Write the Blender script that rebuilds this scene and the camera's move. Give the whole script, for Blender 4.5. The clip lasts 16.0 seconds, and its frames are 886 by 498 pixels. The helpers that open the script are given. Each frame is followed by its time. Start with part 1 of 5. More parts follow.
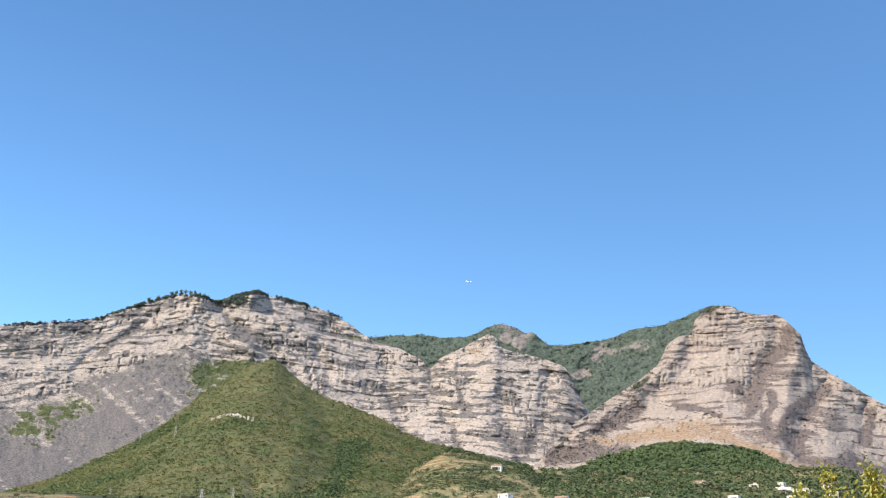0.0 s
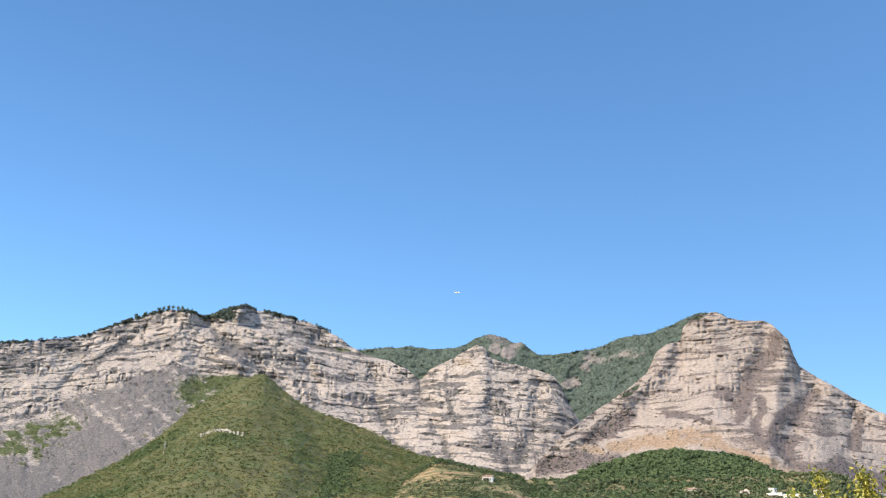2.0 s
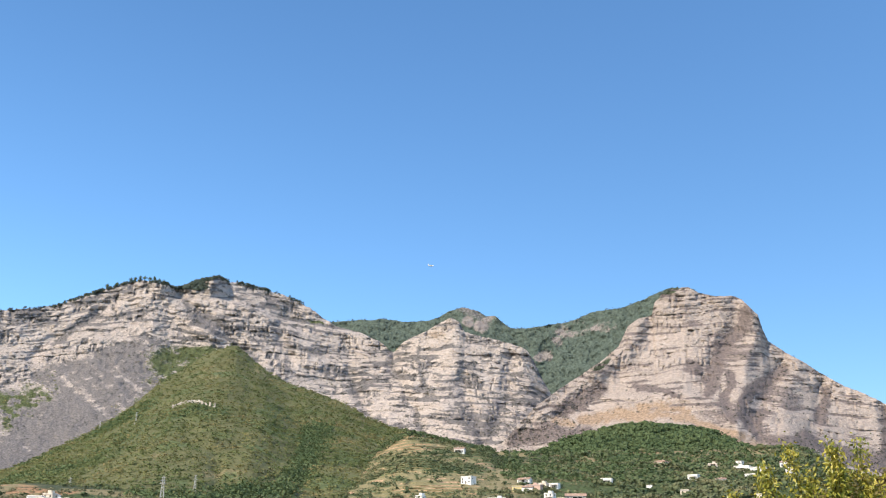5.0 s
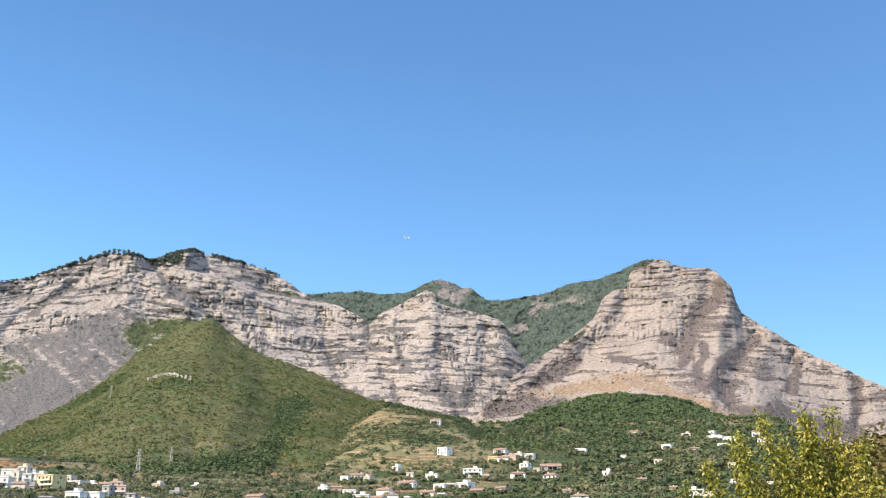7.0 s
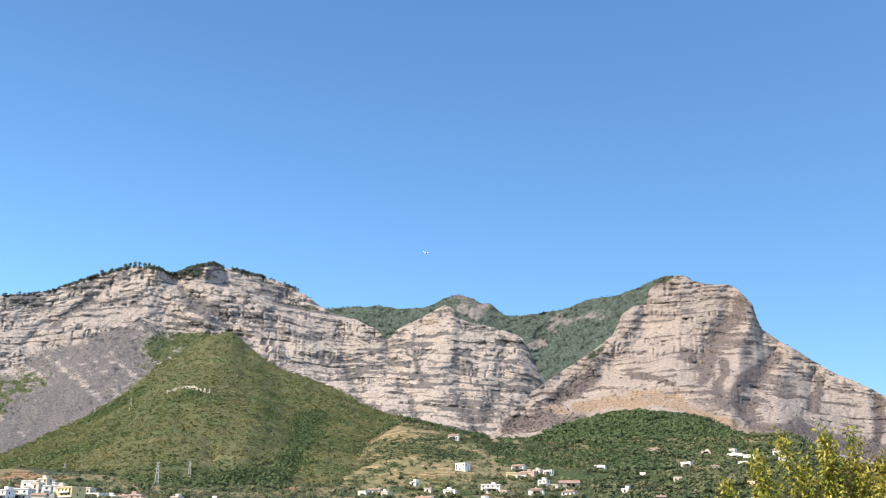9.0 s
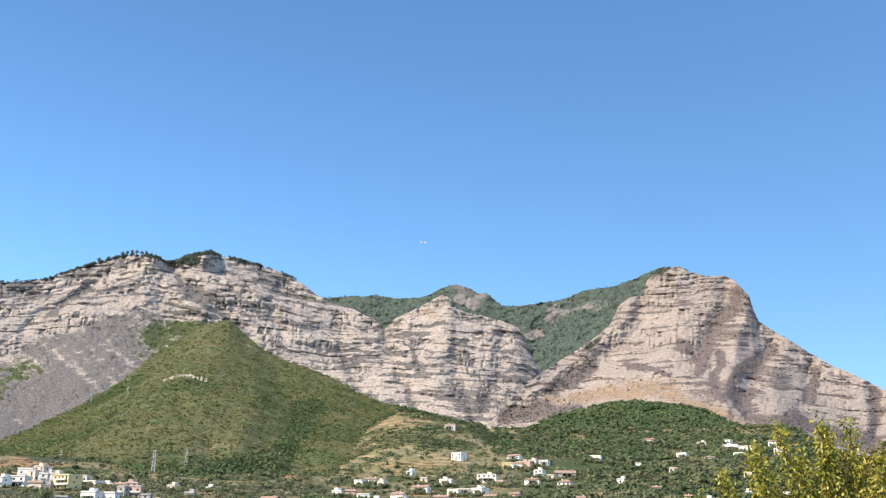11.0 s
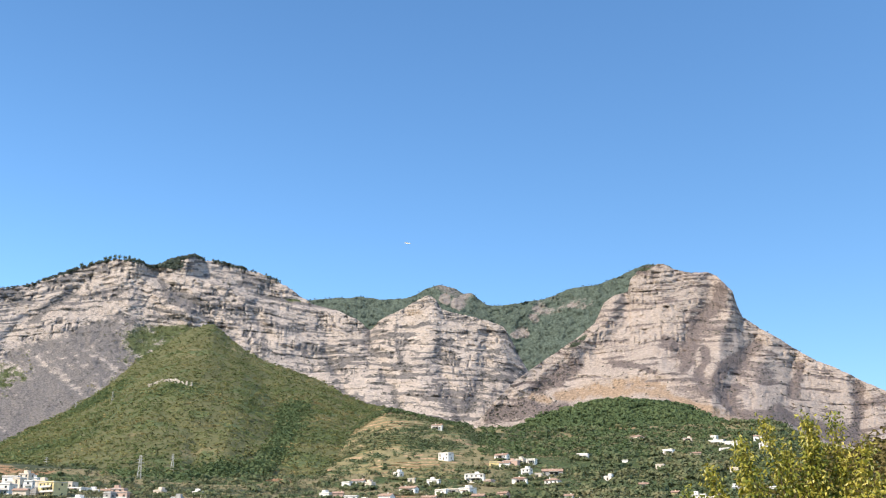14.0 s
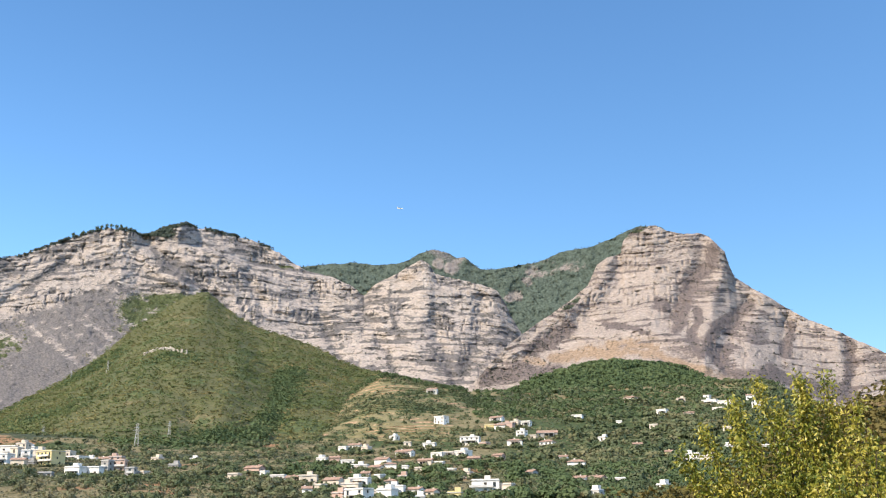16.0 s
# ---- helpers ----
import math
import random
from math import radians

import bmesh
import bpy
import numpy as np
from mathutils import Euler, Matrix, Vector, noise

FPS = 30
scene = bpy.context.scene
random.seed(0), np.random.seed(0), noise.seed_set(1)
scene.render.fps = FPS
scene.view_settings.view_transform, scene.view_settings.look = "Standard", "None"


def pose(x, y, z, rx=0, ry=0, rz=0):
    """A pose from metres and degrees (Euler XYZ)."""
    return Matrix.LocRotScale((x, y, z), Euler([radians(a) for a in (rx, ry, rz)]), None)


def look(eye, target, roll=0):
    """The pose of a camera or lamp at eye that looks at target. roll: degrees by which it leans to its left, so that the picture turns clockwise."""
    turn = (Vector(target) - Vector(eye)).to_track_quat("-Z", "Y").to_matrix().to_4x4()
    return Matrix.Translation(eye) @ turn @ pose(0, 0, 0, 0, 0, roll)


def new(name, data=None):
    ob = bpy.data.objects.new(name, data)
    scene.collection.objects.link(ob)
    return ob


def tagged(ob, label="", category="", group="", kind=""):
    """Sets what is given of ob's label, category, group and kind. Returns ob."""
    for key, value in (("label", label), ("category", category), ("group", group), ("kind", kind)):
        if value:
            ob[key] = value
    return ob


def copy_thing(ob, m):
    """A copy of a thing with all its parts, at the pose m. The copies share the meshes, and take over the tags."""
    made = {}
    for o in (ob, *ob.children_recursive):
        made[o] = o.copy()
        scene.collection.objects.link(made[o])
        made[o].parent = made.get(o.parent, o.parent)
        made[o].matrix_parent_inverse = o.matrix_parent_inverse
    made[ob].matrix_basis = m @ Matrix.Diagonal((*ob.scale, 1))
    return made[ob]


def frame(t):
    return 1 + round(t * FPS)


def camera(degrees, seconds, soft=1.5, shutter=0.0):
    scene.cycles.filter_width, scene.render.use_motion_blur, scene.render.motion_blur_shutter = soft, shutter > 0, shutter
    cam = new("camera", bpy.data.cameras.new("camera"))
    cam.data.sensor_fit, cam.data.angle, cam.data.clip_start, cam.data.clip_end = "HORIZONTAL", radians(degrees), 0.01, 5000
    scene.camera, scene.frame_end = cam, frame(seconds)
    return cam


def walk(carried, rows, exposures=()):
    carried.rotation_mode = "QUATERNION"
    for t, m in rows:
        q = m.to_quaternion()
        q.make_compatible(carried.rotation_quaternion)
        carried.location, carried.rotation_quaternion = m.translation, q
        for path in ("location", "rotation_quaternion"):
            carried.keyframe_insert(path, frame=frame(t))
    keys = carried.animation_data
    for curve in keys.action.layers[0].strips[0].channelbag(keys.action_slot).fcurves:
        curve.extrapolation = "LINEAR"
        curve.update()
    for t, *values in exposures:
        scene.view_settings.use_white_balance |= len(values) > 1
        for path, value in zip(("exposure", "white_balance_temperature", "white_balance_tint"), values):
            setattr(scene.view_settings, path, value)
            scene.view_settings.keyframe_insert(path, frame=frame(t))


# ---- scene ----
# camera: hand-held, standing in one spot, turning and swaying by centimetres
EYE = 1.6
cam = camera(48.0, 16.0, soft=1.15)
# seconds, sway to the right in metres, yaw, pitch, roll
ROWS = [
    (0.0, 0.102, 4.183, 19.902, 1.706),
    (0.5, 0.096, 4.191, 20.403, 1.854),
    (1.0, 0.09, 4.05, 20.553, 1.464),
    (1.5, 0.084, 3.485, 20.136, 1.062),
    (2.0, 0.078, 3.438, 20.563, 0.567),
    (2.5, 0.072, 3.812, 21.24, 0.914),
    (3.0, 0.066, 3.449, 20.745, 0.805),
    (3.5, 0.06, 3.036, 20.848, 0.827),
    (4.0, 0.045, 2.591, 19.729, 1.025),
    (6.3, 0.03, 0.882, 18.443, -0.117),
    (6.5, 0.02, 0.758, 18.108, -0.062),
    (7.0, 0.015, 0.369, 17.439, 0.078),
    (7.5, 0.02, 0.138, 17.524, -0.161),
    (8.0, 0.02, 0.121, 17.83, -0.147),
    (8.5, 0.025, 0.725, 17.93, 0.032),
    (9.0, 0.033, 1.528, 18.29, 0.725),
    (9.2, 0.03, 1.429, 17.965, 1.004),
    (11.5, 0.01, 1.327, 17.656, 0.964),
    (12.0, 0.01, 1.289, 17.533, 0.627),
    (12.5, 0.013, 1.23, 17.424, 0.433),
    (13.0, 0.016, 0.942, 17.58, 0.445),
    (13.5, 0.012, 0.573, 17.803, 0.236),
    (14.0, 0.005, 0.416, 17.742, -0.086),
    (14.5, 0, 0.329, 17.299, -0.404),
    (15.0, 0.005, 0.162, 16.627, -0.543),
    (15.5, 0.02, 0.285, 16.19, -0.67),
    (16.0, 0, -0.0, 15.7, -1.0),
]
walk(cam, [(t, pose(sx, 0, EYE, 0, 0, yaw) @ pose(0, 0, 0, 90 + pitch) @ pose(0, 0, 0, 0, 0, roll)) for t, sx, yaw, pitch, roll in ROWS])

# ---- world and sun ----
SUN_EL, SUN_AZ = 44.0, -133.0      # degrees; bearing clockwise from the view's axis
world = bpy.data.worlds.new("sky")
scene.world = world
world.use_nodes = True
wn = world.node_tree.nodes
sky = wn.new("ShaderNodeTexSky")
sky.sky_type, sky.sun_disc = "NISHITA", False
sky.sun_elevation, sky.sun_rotation = radians(SUN_EL), radians(-SUN_AZ)
sky.altitude, sky.air_density, sky.dust_density, sky.ozone_density = 0.0, 1.0, 0.38, 5.0
wn["Background"].inputs["Strength"].default_value = 0.122
vivid = wn.new("ShaderNodeHueSaturation")      # the phone camera's vivid blue
vivid.inputs["Hue"].default_value, vivid.inputs["Saturation"].default_value = 0.4965, 1.11
world.node_tree.links.new(sky.outputs[0], vivid.inputs["Color"])
world.node_tree.links.new(vivid.outputs[0], wn["Background"].inputs["Color"])
sun = new("sun", bpy.data.lights.new("sun", "SUN"))
sun.data.energy, sun.data.angle, sun.data.color = 4.25, radians(0.53), (1.0, 0.9, 0.78)
se, sa = radians(SUN_EL), radians(SUN_AZ)
sun.matrix_world = look((0, 0, 0), (-math.sin(sa) * math.cos(se), -math.cos(sa) * math.cos(se), -math.sin(se)))
scene.view_settings.exposure = 0.9

# ---- noise ----
def lattice(ix, iy, iz, seed):
    ix, iy, iz = ix & 0xFFFFFF, iy & 0xFFFFFF, iz & 0xFFFFFF
    h = (ix.astype(np.uint32) * np.uint32(374761393) + iy.astype(np.uint32) * np.uint32(668265263)
         + iz.astype(np.uint32) * np.uint32(2147483647) + np.uint32(seed * 974711))
    h = (h ^ (h >> np.uint32(13))) * np.uint32(1274126177)
    h = (h ^ (h >> np.uint32(16))) * np.uint32(2246822519)
    return ((h ^ (h >> np.uint32(15))) & np.uint32(0xFFFFFF)).astype(np.float64) / 0xFFFFFF


def smooth_noise(x, y, z, seed=0):
    """Value noise, 0 to 1."""
    fx, fy, fz = np.floor(x), np.floor(y), np.floor(z)
    ux, uy, uz = x - fx, y - fy, z - fz
    ux, uy, uz = (u * u * (3 - 2 * u) for u in (ux, uy, uz))
    ix, iy, iz = (v.astype(np.int64) for v in (fx, fy, fz))
    out = 0
    for a in (0, 1):
        for b in (0, 1):
            for c in (0, 1):
                w = (ux if a else 1 - ux) * (uy if b else 1 - uy) * (uz if c else 1 - uz)
                out = out + w * lattice(ix + a, iy + b, iz + c, seed)
    return out


def fbm(x, y, z, octaves=4, seed=0, gain=0.5):
    """Summed noise, about -1 to 1."""
    total, amp, norm, k = 0, 1.0, 0, 1.0
    for o in range(octaves):
        total = total + amp * (2 * smooth_noise(x * k + 17.3 * o, y * k + 5.1 * o, z * k, seed + o) - 1)
        norm += amp
        amp *= gain
        k *= 2.03
    return total / norm


def step(a, b, x):
    u = np.clip((x - a) / (b - a), 0, 1)
    return u * u * (3 - 2 * u)


# ---- materials ----
def material(name, rough=0.9):
    m = bpy.data.materials.new(name)
    m.use_nodes = True
    b = m.node_tree.nodes["Principled BSDF"]
    b.inputs["Roughness"].default_value = rough
    b.inputs["Specular IOR Level"].default_value = 0.2
    return m, m.node_tree.nodes, m.node_tree.links, b


def mix_node(n, l, fac, a, b, mode="MIX"):
    x = n.new("ShaderNodeMix")
    x.data_type, x.blend_type = "RGBA", mode
    for key, v in ((0, fac), (6, a), (7, b)):
        if isinstance(v, bpy.types.NodeSocket):
            l.new(v, x.inputs[key])
        elif key == 0:
            x.inputs[0].default_value = v
        else:
            x.inputs[key].default_value = (*v, 1)
    return x.outputs[2]


def noise_node(n, l, vec, scale, detail=4.0, rough=0.55, lo=0.35, hi=0.65):
    t = n.new("ShaderNodeTexNoise")
    t.inputs["Scale"].default_value, t.inputs["Detail"].default_value, t.inputs["Roughness"].default_value = scale, detail, rough
    l.new(vec, t.inputs["Vector"])
    r = n.new("ShaderNodeMapRange")
    r.inputs[1].default_value, r.inputs[2].default_value = lo, hi
    l.new(t.outputs[0], r.inputs[0])
    return r.outputs[0]


def math_node(n, l, op, a, b):
    x = n.new("ShaderNodeMath")
    x.operation, x.use_clamp = op, True
    for k, v in enumerate((a, b)):
        if isinstance(v, bpy.types.NodeSocket):
            l.new(v, x.inputs[k])
        else:
            x.inputs[k].default_value = v
    return x.outputs[0]


def land_material(name, base, base2, scrub_and_shade, green, ochre, grain=0.05, bump=1.5, stretch=1.0, cracks=0.0, crack_depth=0.4):
    """Bare ground in two tones, with three kinds of cover that the mesh's attribute spreads over it."""
    m, n, l, b = material(name, 0.95)
    geo = n.new("ShaderNodeNewGeometry").outputs["Position"]
    sc = n.new("ShaderNodeVectorMath")
    sc.operation = "MULTIPLY"
    sc.inputs[1].default_value = (1, 1, stretch)
    l.new(geo, sc.inputs[0])
    pos = sc.outputs[0]
    att = n.new("ShaderNodeAttribute")
    att.attribute_name = "cover"
    sep = n.new("ShaderNodeSeparateColor")
    l.new(att.outputs["Color"], sep.inputs[0])
    c = mix_node(n, l, noise_node(n, l, pos, grain, 6.0, 0.7, 0.4, 0.6), base, base2)
    c = mix_node(n, l, noise_node(n, l, geo, grain * 0.12, 3.0), c, mix_node(n, l, noise_node(n, l, pos, grain * 3.1, 4.0, 0.6, 0.42, 0.58), base, [0.62 * v for v in base2]), "MIX")
    if cracks:
        vo = n.new("ShaderNodeTexVoronoi")
        vo.feature = "DISTANCE_TO_EDGE"
        vo.inputs["Scale"].default_value = cracks
        wob = n.new("ShaderNodeVectorMath")
        wob.operation = "MULTIPLY_ADD"
        wn_ = n.new("ShaderNodeTexNoise")
        wn_.inputs["Scale"].default_value, wn_.inputs["Detail"].default_value = cracks * 0.9, 4.0
        l.new(pos, wn_.inputs["Vector"])
        l.new(wn_.outputs["Color"], wob.inputs[0])
        wob.inputs[1].default_value = (22, 22, 22)
        l.new(pos, wob.inputs[2])
        l.new(wob.outputs[0], vo.inputs["Vector"])
        cr = n.new("ShaderNodeMapRange")
        cr.inputs[1].default_value, cr.inputs[2].default_value, cr.inputs[3].default_value, cr.inputs[4].default_value = 0.02, 0.13, crack_depth, 0.0
        l.new(vo.outputs["Distance"], cr.inputs[0])
        c = mix_node(n, l, cr.outputs[0], c, [0.5 * v for v in base2])
    ragged = noise_node(n, l, geo, grain * 1.6, 5.0, 0.7, 0.3, 0.7)
    for k, tone in ((2, ochre), (1, green), (0, scrub_and_shade)):
        e = n.new("ShaderNodeMapRange")
        e.inputs[1].default_value, e.inputs[2].default_value = 0.35, 0.75
        sm = n.new("ShaderNodeMath")
        sm.operation = "MULTIPLY_ADD"
        l.new(ragged, sm.inputs[0])
        sm.inputs[1].default_value = 0.6
        l.new(sep.outputs[k], sm.inputs[2])
        sb = n.new("ShaderNodeMath")
        sb.operation = "SUBTRACT"
        l.new(sm.outputs[0], sb.inputs[0])
        sb.inputs[1].default_value = 0.3
        l.new(sb.outputs[0], e.inputs[0])
        dark = mix_node(n, l, noise_node(n, l, geo, grain * 2.2, 3.0), [0.6 * v for v in tone], [1.25 * v for v in tone])
        c = mix_node(n, l, e.outputs[0], c, dark)
    l.new(c, b.inputs["Base Color"])
    bp = n.new("ShaderNodeBump")
    bp.inputs["Distance"].default_value, bp.inputs["Strength"].default_value = bump, 0.8
    l.new(noise_node(n, l, pos, grain * 2.5, 6.0, 0.7, 0.0, 1.0), bp.inputs["Height"])
    l.new(bp.outputs[0], b.inputs["Normal"])
    return m


LIMESTONE, LIMESTONE2 = (0.51, 0.435, 0.365), (0.31, 0.262, 0.226)
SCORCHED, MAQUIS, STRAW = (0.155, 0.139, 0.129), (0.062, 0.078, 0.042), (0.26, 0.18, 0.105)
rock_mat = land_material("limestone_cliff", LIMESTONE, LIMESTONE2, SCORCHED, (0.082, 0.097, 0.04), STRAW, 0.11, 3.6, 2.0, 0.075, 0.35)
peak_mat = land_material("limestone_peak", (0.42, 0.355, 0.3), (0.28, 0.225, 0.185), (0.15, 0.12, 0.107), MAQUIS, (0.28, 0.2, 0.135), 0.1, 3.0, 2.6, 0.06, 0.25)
# the ridge's green is lighter and bluer, with distance haze mixed into it
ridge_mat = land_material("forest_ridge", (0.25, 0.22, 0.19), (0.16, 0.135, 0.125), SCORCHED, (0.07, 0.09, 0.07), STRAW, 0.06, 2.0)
hill_mat = land_material("maquis_hill", (0.115, 0.11, 0.048), (0.088, 0.095, 0.04), (0.08, 0.1, 0.04), (0.068, 0.095, 0.04), (0.22, 0.17, 0.09), 0.11, 1.5)
terrace_mat = land_material("terraced_field", (0.23, 0.19, 0.1), (0.15, 0.14, 0.065), (0.07, 0.085, 0.035), (0.095, 0.12, 0.05), (0.38, 0.25, 0.15), 0.2, 0.6)
bank_mat = land_material("bank_scrub_soil", (0.12, 0.1, 0.038), (0.085, 0.075, 0.028), (0.09, 0.07, 0.03), (0.08, 0.08, 0.025), (0.15, 0.105, 0.045), 0.6, 0.1)
ground_mat = land_material("valley_soil", (0.22, 0.18, 0.1), (0.14, 0.125, 0.06), (0.05, 0.06, 0.03), (0.05, 0.07, 0.025), (0.29, 0.17, 0.09), 0.15, 0.6)


def foliage_material(name, tones, rough=0.75, trans=0.0, through_leaf=0.26):
    """Leaves whose tone changes from clump to clump."""
    m, n, l, b = material(name, rough)
    geo = n.new("ShaderNodeNewGeometry")
    ramp = n.new("ShaderNodeValToRGB")
    while len(ramp.color_ramp.elements) < len(tones):
        ramp.color_ramp.elements.new(0.5)
    for k, (e, tone) in enumerate(zip(ramp.color_ramp.elements, tones)):
        e.position, e.color = k / (len(tones) - 1), (*tone, 1)
    mixed = n.new("ShaderNodeMath")
    mixed.operation = "MULTIPLY_ADD"
    mixed.inputs[1].default_value = 0.55 if trans else 0.06
    l.new(geo.outputs["Random Per Island"], mixed.inputs[0])
    big = n.new("ShaderNodeMath")
    big.operation = "MULTIPLY"
    big.inputs[1].default_value = 0.45 if trans else 0.94
    spread = noise_node(n, l, geo.outputs["Position"], 1.2 if trans else 0.016, 5.0, 0.6, 0.38, 0.64)
    if not trans:
        tree_tone = noise_node(n, l, geo.outputs["Position"], 0.16, 2.0, 0.5, 0.28, 0.72)
        spread = mix_node(n, l, 0.5, spread, tree_tone)
    l.new(spread, big.inputs[0])
    l.new(big.outputs[0], mixed.inputs[2])
    l.new(mixed.outputs[0], ramp.inputs[0])
    l.new(ramp.outputs[0], b.inputs["Base Color"])
    if trans or through_leaf:
        tr = n.new("ShaderNodeBsdfTranslucent")
        l.new(ramp.outputs[0], tr.inputs[0])
        ms = n.new("ShaderNodeMixShader")
        ms.inputs[0].default_value = trans or through_leaf
        l.new(b.outputs[0], ms.inputs[1])
        l.new(tr.outputs[0], ms.inputs[2])
        l.new(ms.outputs[0], n["Material Output"].inputs[0])
    return m


maquis_leaf = foliage_material("maquis_foliage", [(0.08, 0.115, 0.046), (0.128, 0.158, 0.056), (0.195, 0.19, 0.074), (0.34, 0.245, 0.115)])
forest_leaf = foliage_material("forest_foliage", [(0.072, 0.106, 0.046), (0.096, 0.134, 0.055), (0.126, 0.156, 0.066)])
valley_leaf = foliage_material("valley_foliage", [(0.066, 0.092, 0.046), (0.1, 0.128, 0.06), (0.165, 0.17, 0.085), (0.28, 0.235, 0.13)])
# far leaves, greyed and lightened to paint in the haze
hazed_leaf = foliage_material("hazed_foliage", [(0.065, 0.088, 0.068), (0.092, 0.115, 0.085), (0.125, 0.135, 0.1)])
cliff_leaf = foliage_material("cliff_foliage", [(0.05, 0.058, 0.045), (0.075, 0.082, 0.06), (0.11, 0.105, 0.08)])
grove_leaf = foliage_material("grove_foliage", [(0.09, 0.11, 0.054), (0.15, 0.16, 0.085), (0.21, 0.195, 0.11), (0.3, 0.23, 0.13)])
bush_leaf = foliage_material("autumn_bush_foliage", [(0.099, 0.094, 0.024), (0.143, 0.116, 0.033), (0.165, 0.13, 0.045)])
# palest and darkest tones also carry painted glints and inner shade
fruit_leaf = foliage_material("fruit_tree_leaves", [(0.05, 0.078, 0.012), (0.15, 0.175, 0.024), (0.31, 0.28, 0.04), (0.58, 0.49, 0.11)], 0.36, 0.25)
fruit_leaf.node_tree.nodes["Principled BSDF"].inputs["Specular IOR Level"].default_value = 0.35


def plain_material(name, tone, rough=0.85, vary=0.15, scale=0.6):
    m, n, l, b = material(name, rough)
    geo = n.new("ShaderNodeNewGeometry").outputs["Position"]
    c = mix_node(n, l, noise_node(n, l, geo, scale, 5.0), [v * (1 - vary) for v in tone], [min(1, v * (1 + vary * 0.4)) for v in tone])
    l.new(c, b.inputs["Base Color"])
    return m


bark_mat = plain_material("bark", (0.09, 0.065, 0.045), 0.9, 0.4, 9.0)

# ---- ground ----
GROUND_R = (0, 250, 380, 450, 600, 750, 950, 1200, 1500, 2200, 3000, 4900)
GROUND_Z = (0, 0.5, 6, 12, 33, 58, 100, 160, 180, 195, 200, 200)
GROUND_W = (0, 0.5, 6, 12, 33, 58, 85, 95, 98, 100, 105, 110)      # the lower western side


def ground_z(x, y):
    r = np.hypot(x, y)
    facing = np.clip((np.where(r > 0, y / np.maximum(r, 1e-6), 1) + 0.2) / 0.8, 0, 1)
    west = step(-0.07, -0.16, x / np.maximum(r, 1e-6))
    west = np.maximum(west, step(0.3, 0.37, x / np.maximum(r, 1e-6)))      # and the far east
    z = (np.interp(r, GROUND_R, GROUND_Z) * (1 - west) + np.interp(r, GROUND_R, GROUND_W) * west) * facing
    swell = np.clip((r - 350) / 400, 0, 1)
    return z + swell * (7 * fbm(x / 140, y / 140, 0 * x, 4, 3))


def polar(az, r):
    return r * np.sin(np.radians(az)), r * np.cos(np.radians(az))


def sheet(name, x, y, z, cover, mat, label="", category="", kind="structure", closed=False):
    """A grid of quads, smooth, with the cover attribute."""
    rows, cols = x.shape
    me = bpy.data.meshes.new(name)
    co = np.stack([x, y, z], -1).reshape(-1, 3)
    idx = np.arange(rows * cols).reshape(rows, cols)
    if closed:
        idx = np.concatenate([idx, idx[:, :1]], 1)
    q = np.stack([idx[:-1, :-1], idx[:-1, 1:], idx[1:, 1:], idx[1:, :-1]], -1).reshape(-1, 4)
    fill_mesh(me, co, q)
    if cover is not None:
        a = me.color_attributes.new("cover", "FLOAT_COLOR", "POINT")
        a.data.foreach_set("color", np.concatenate([np.clip(cover, 0, 1).reshape(-1, 3), np.ones((rows * cols, 1))], 1).ravel())
    me.materials.append(mat)
    return tagged(new(name, me), label, category, "", kind)


def fill_mesh(me, co, faces, smooth=True):
    k = faces.shape[1]
    me.vertices.add(len(co))
    me.vertices.foreach_set("co", np.ascontiguousarray(co, dtype=np.float32).ravel())
    me.loops.add(faces.size)
    me.loops.foreach_set("vertex_index", np.ascontiguousarray(faces, dtype=np.int32).ravel())
    me.polygons.add(len(faces))
    me.polygons.foreach_set("loop_start", np.arange(0, faces.size, k, dtype=np.int32))
    me.polygons.foreach_set("use_smooth", np.full(len(faces), smooth))
    me.update(calc_edges=True)


az = np.concatenate([np.linspace(-34, 34, 300), np.linspace(36, 324, 72)])
rad = np.concatenate([[0.01], np.linspace(4, 380, 24), np.linspace(386, 1250, 150), np.linspace(1280, 4900, 30)])
AZ, RR = np.meshgrid(az, rad)
gx, gy = polar(AZ, RR)
gz = ground_z(gx, gy)
tw = fbm(gx / 60, gy / 60, 0 * gx, 4, 11)
earth = fbm(gx / 35, gy / 35, 0 * gx, 4, 12)
wood = step(0, 5, AZ) * step(120, 60, AZ) * step(1300, 900, RR) * step(350, 450, RR)
cover = np.stack([step(0.15, 0.5, tw) * (1 - wood), np.maximum(step(0.0, 0.4, -tw), 0.8 * wood), step(0.15, 0.45, earth) * (1 - 0.7 * wood)], -1)
ground = sheet("ground", gx, gy, gz, cover, ground_mat, "dry grass and ochre soil of the valley floor", "ground", closed=True)

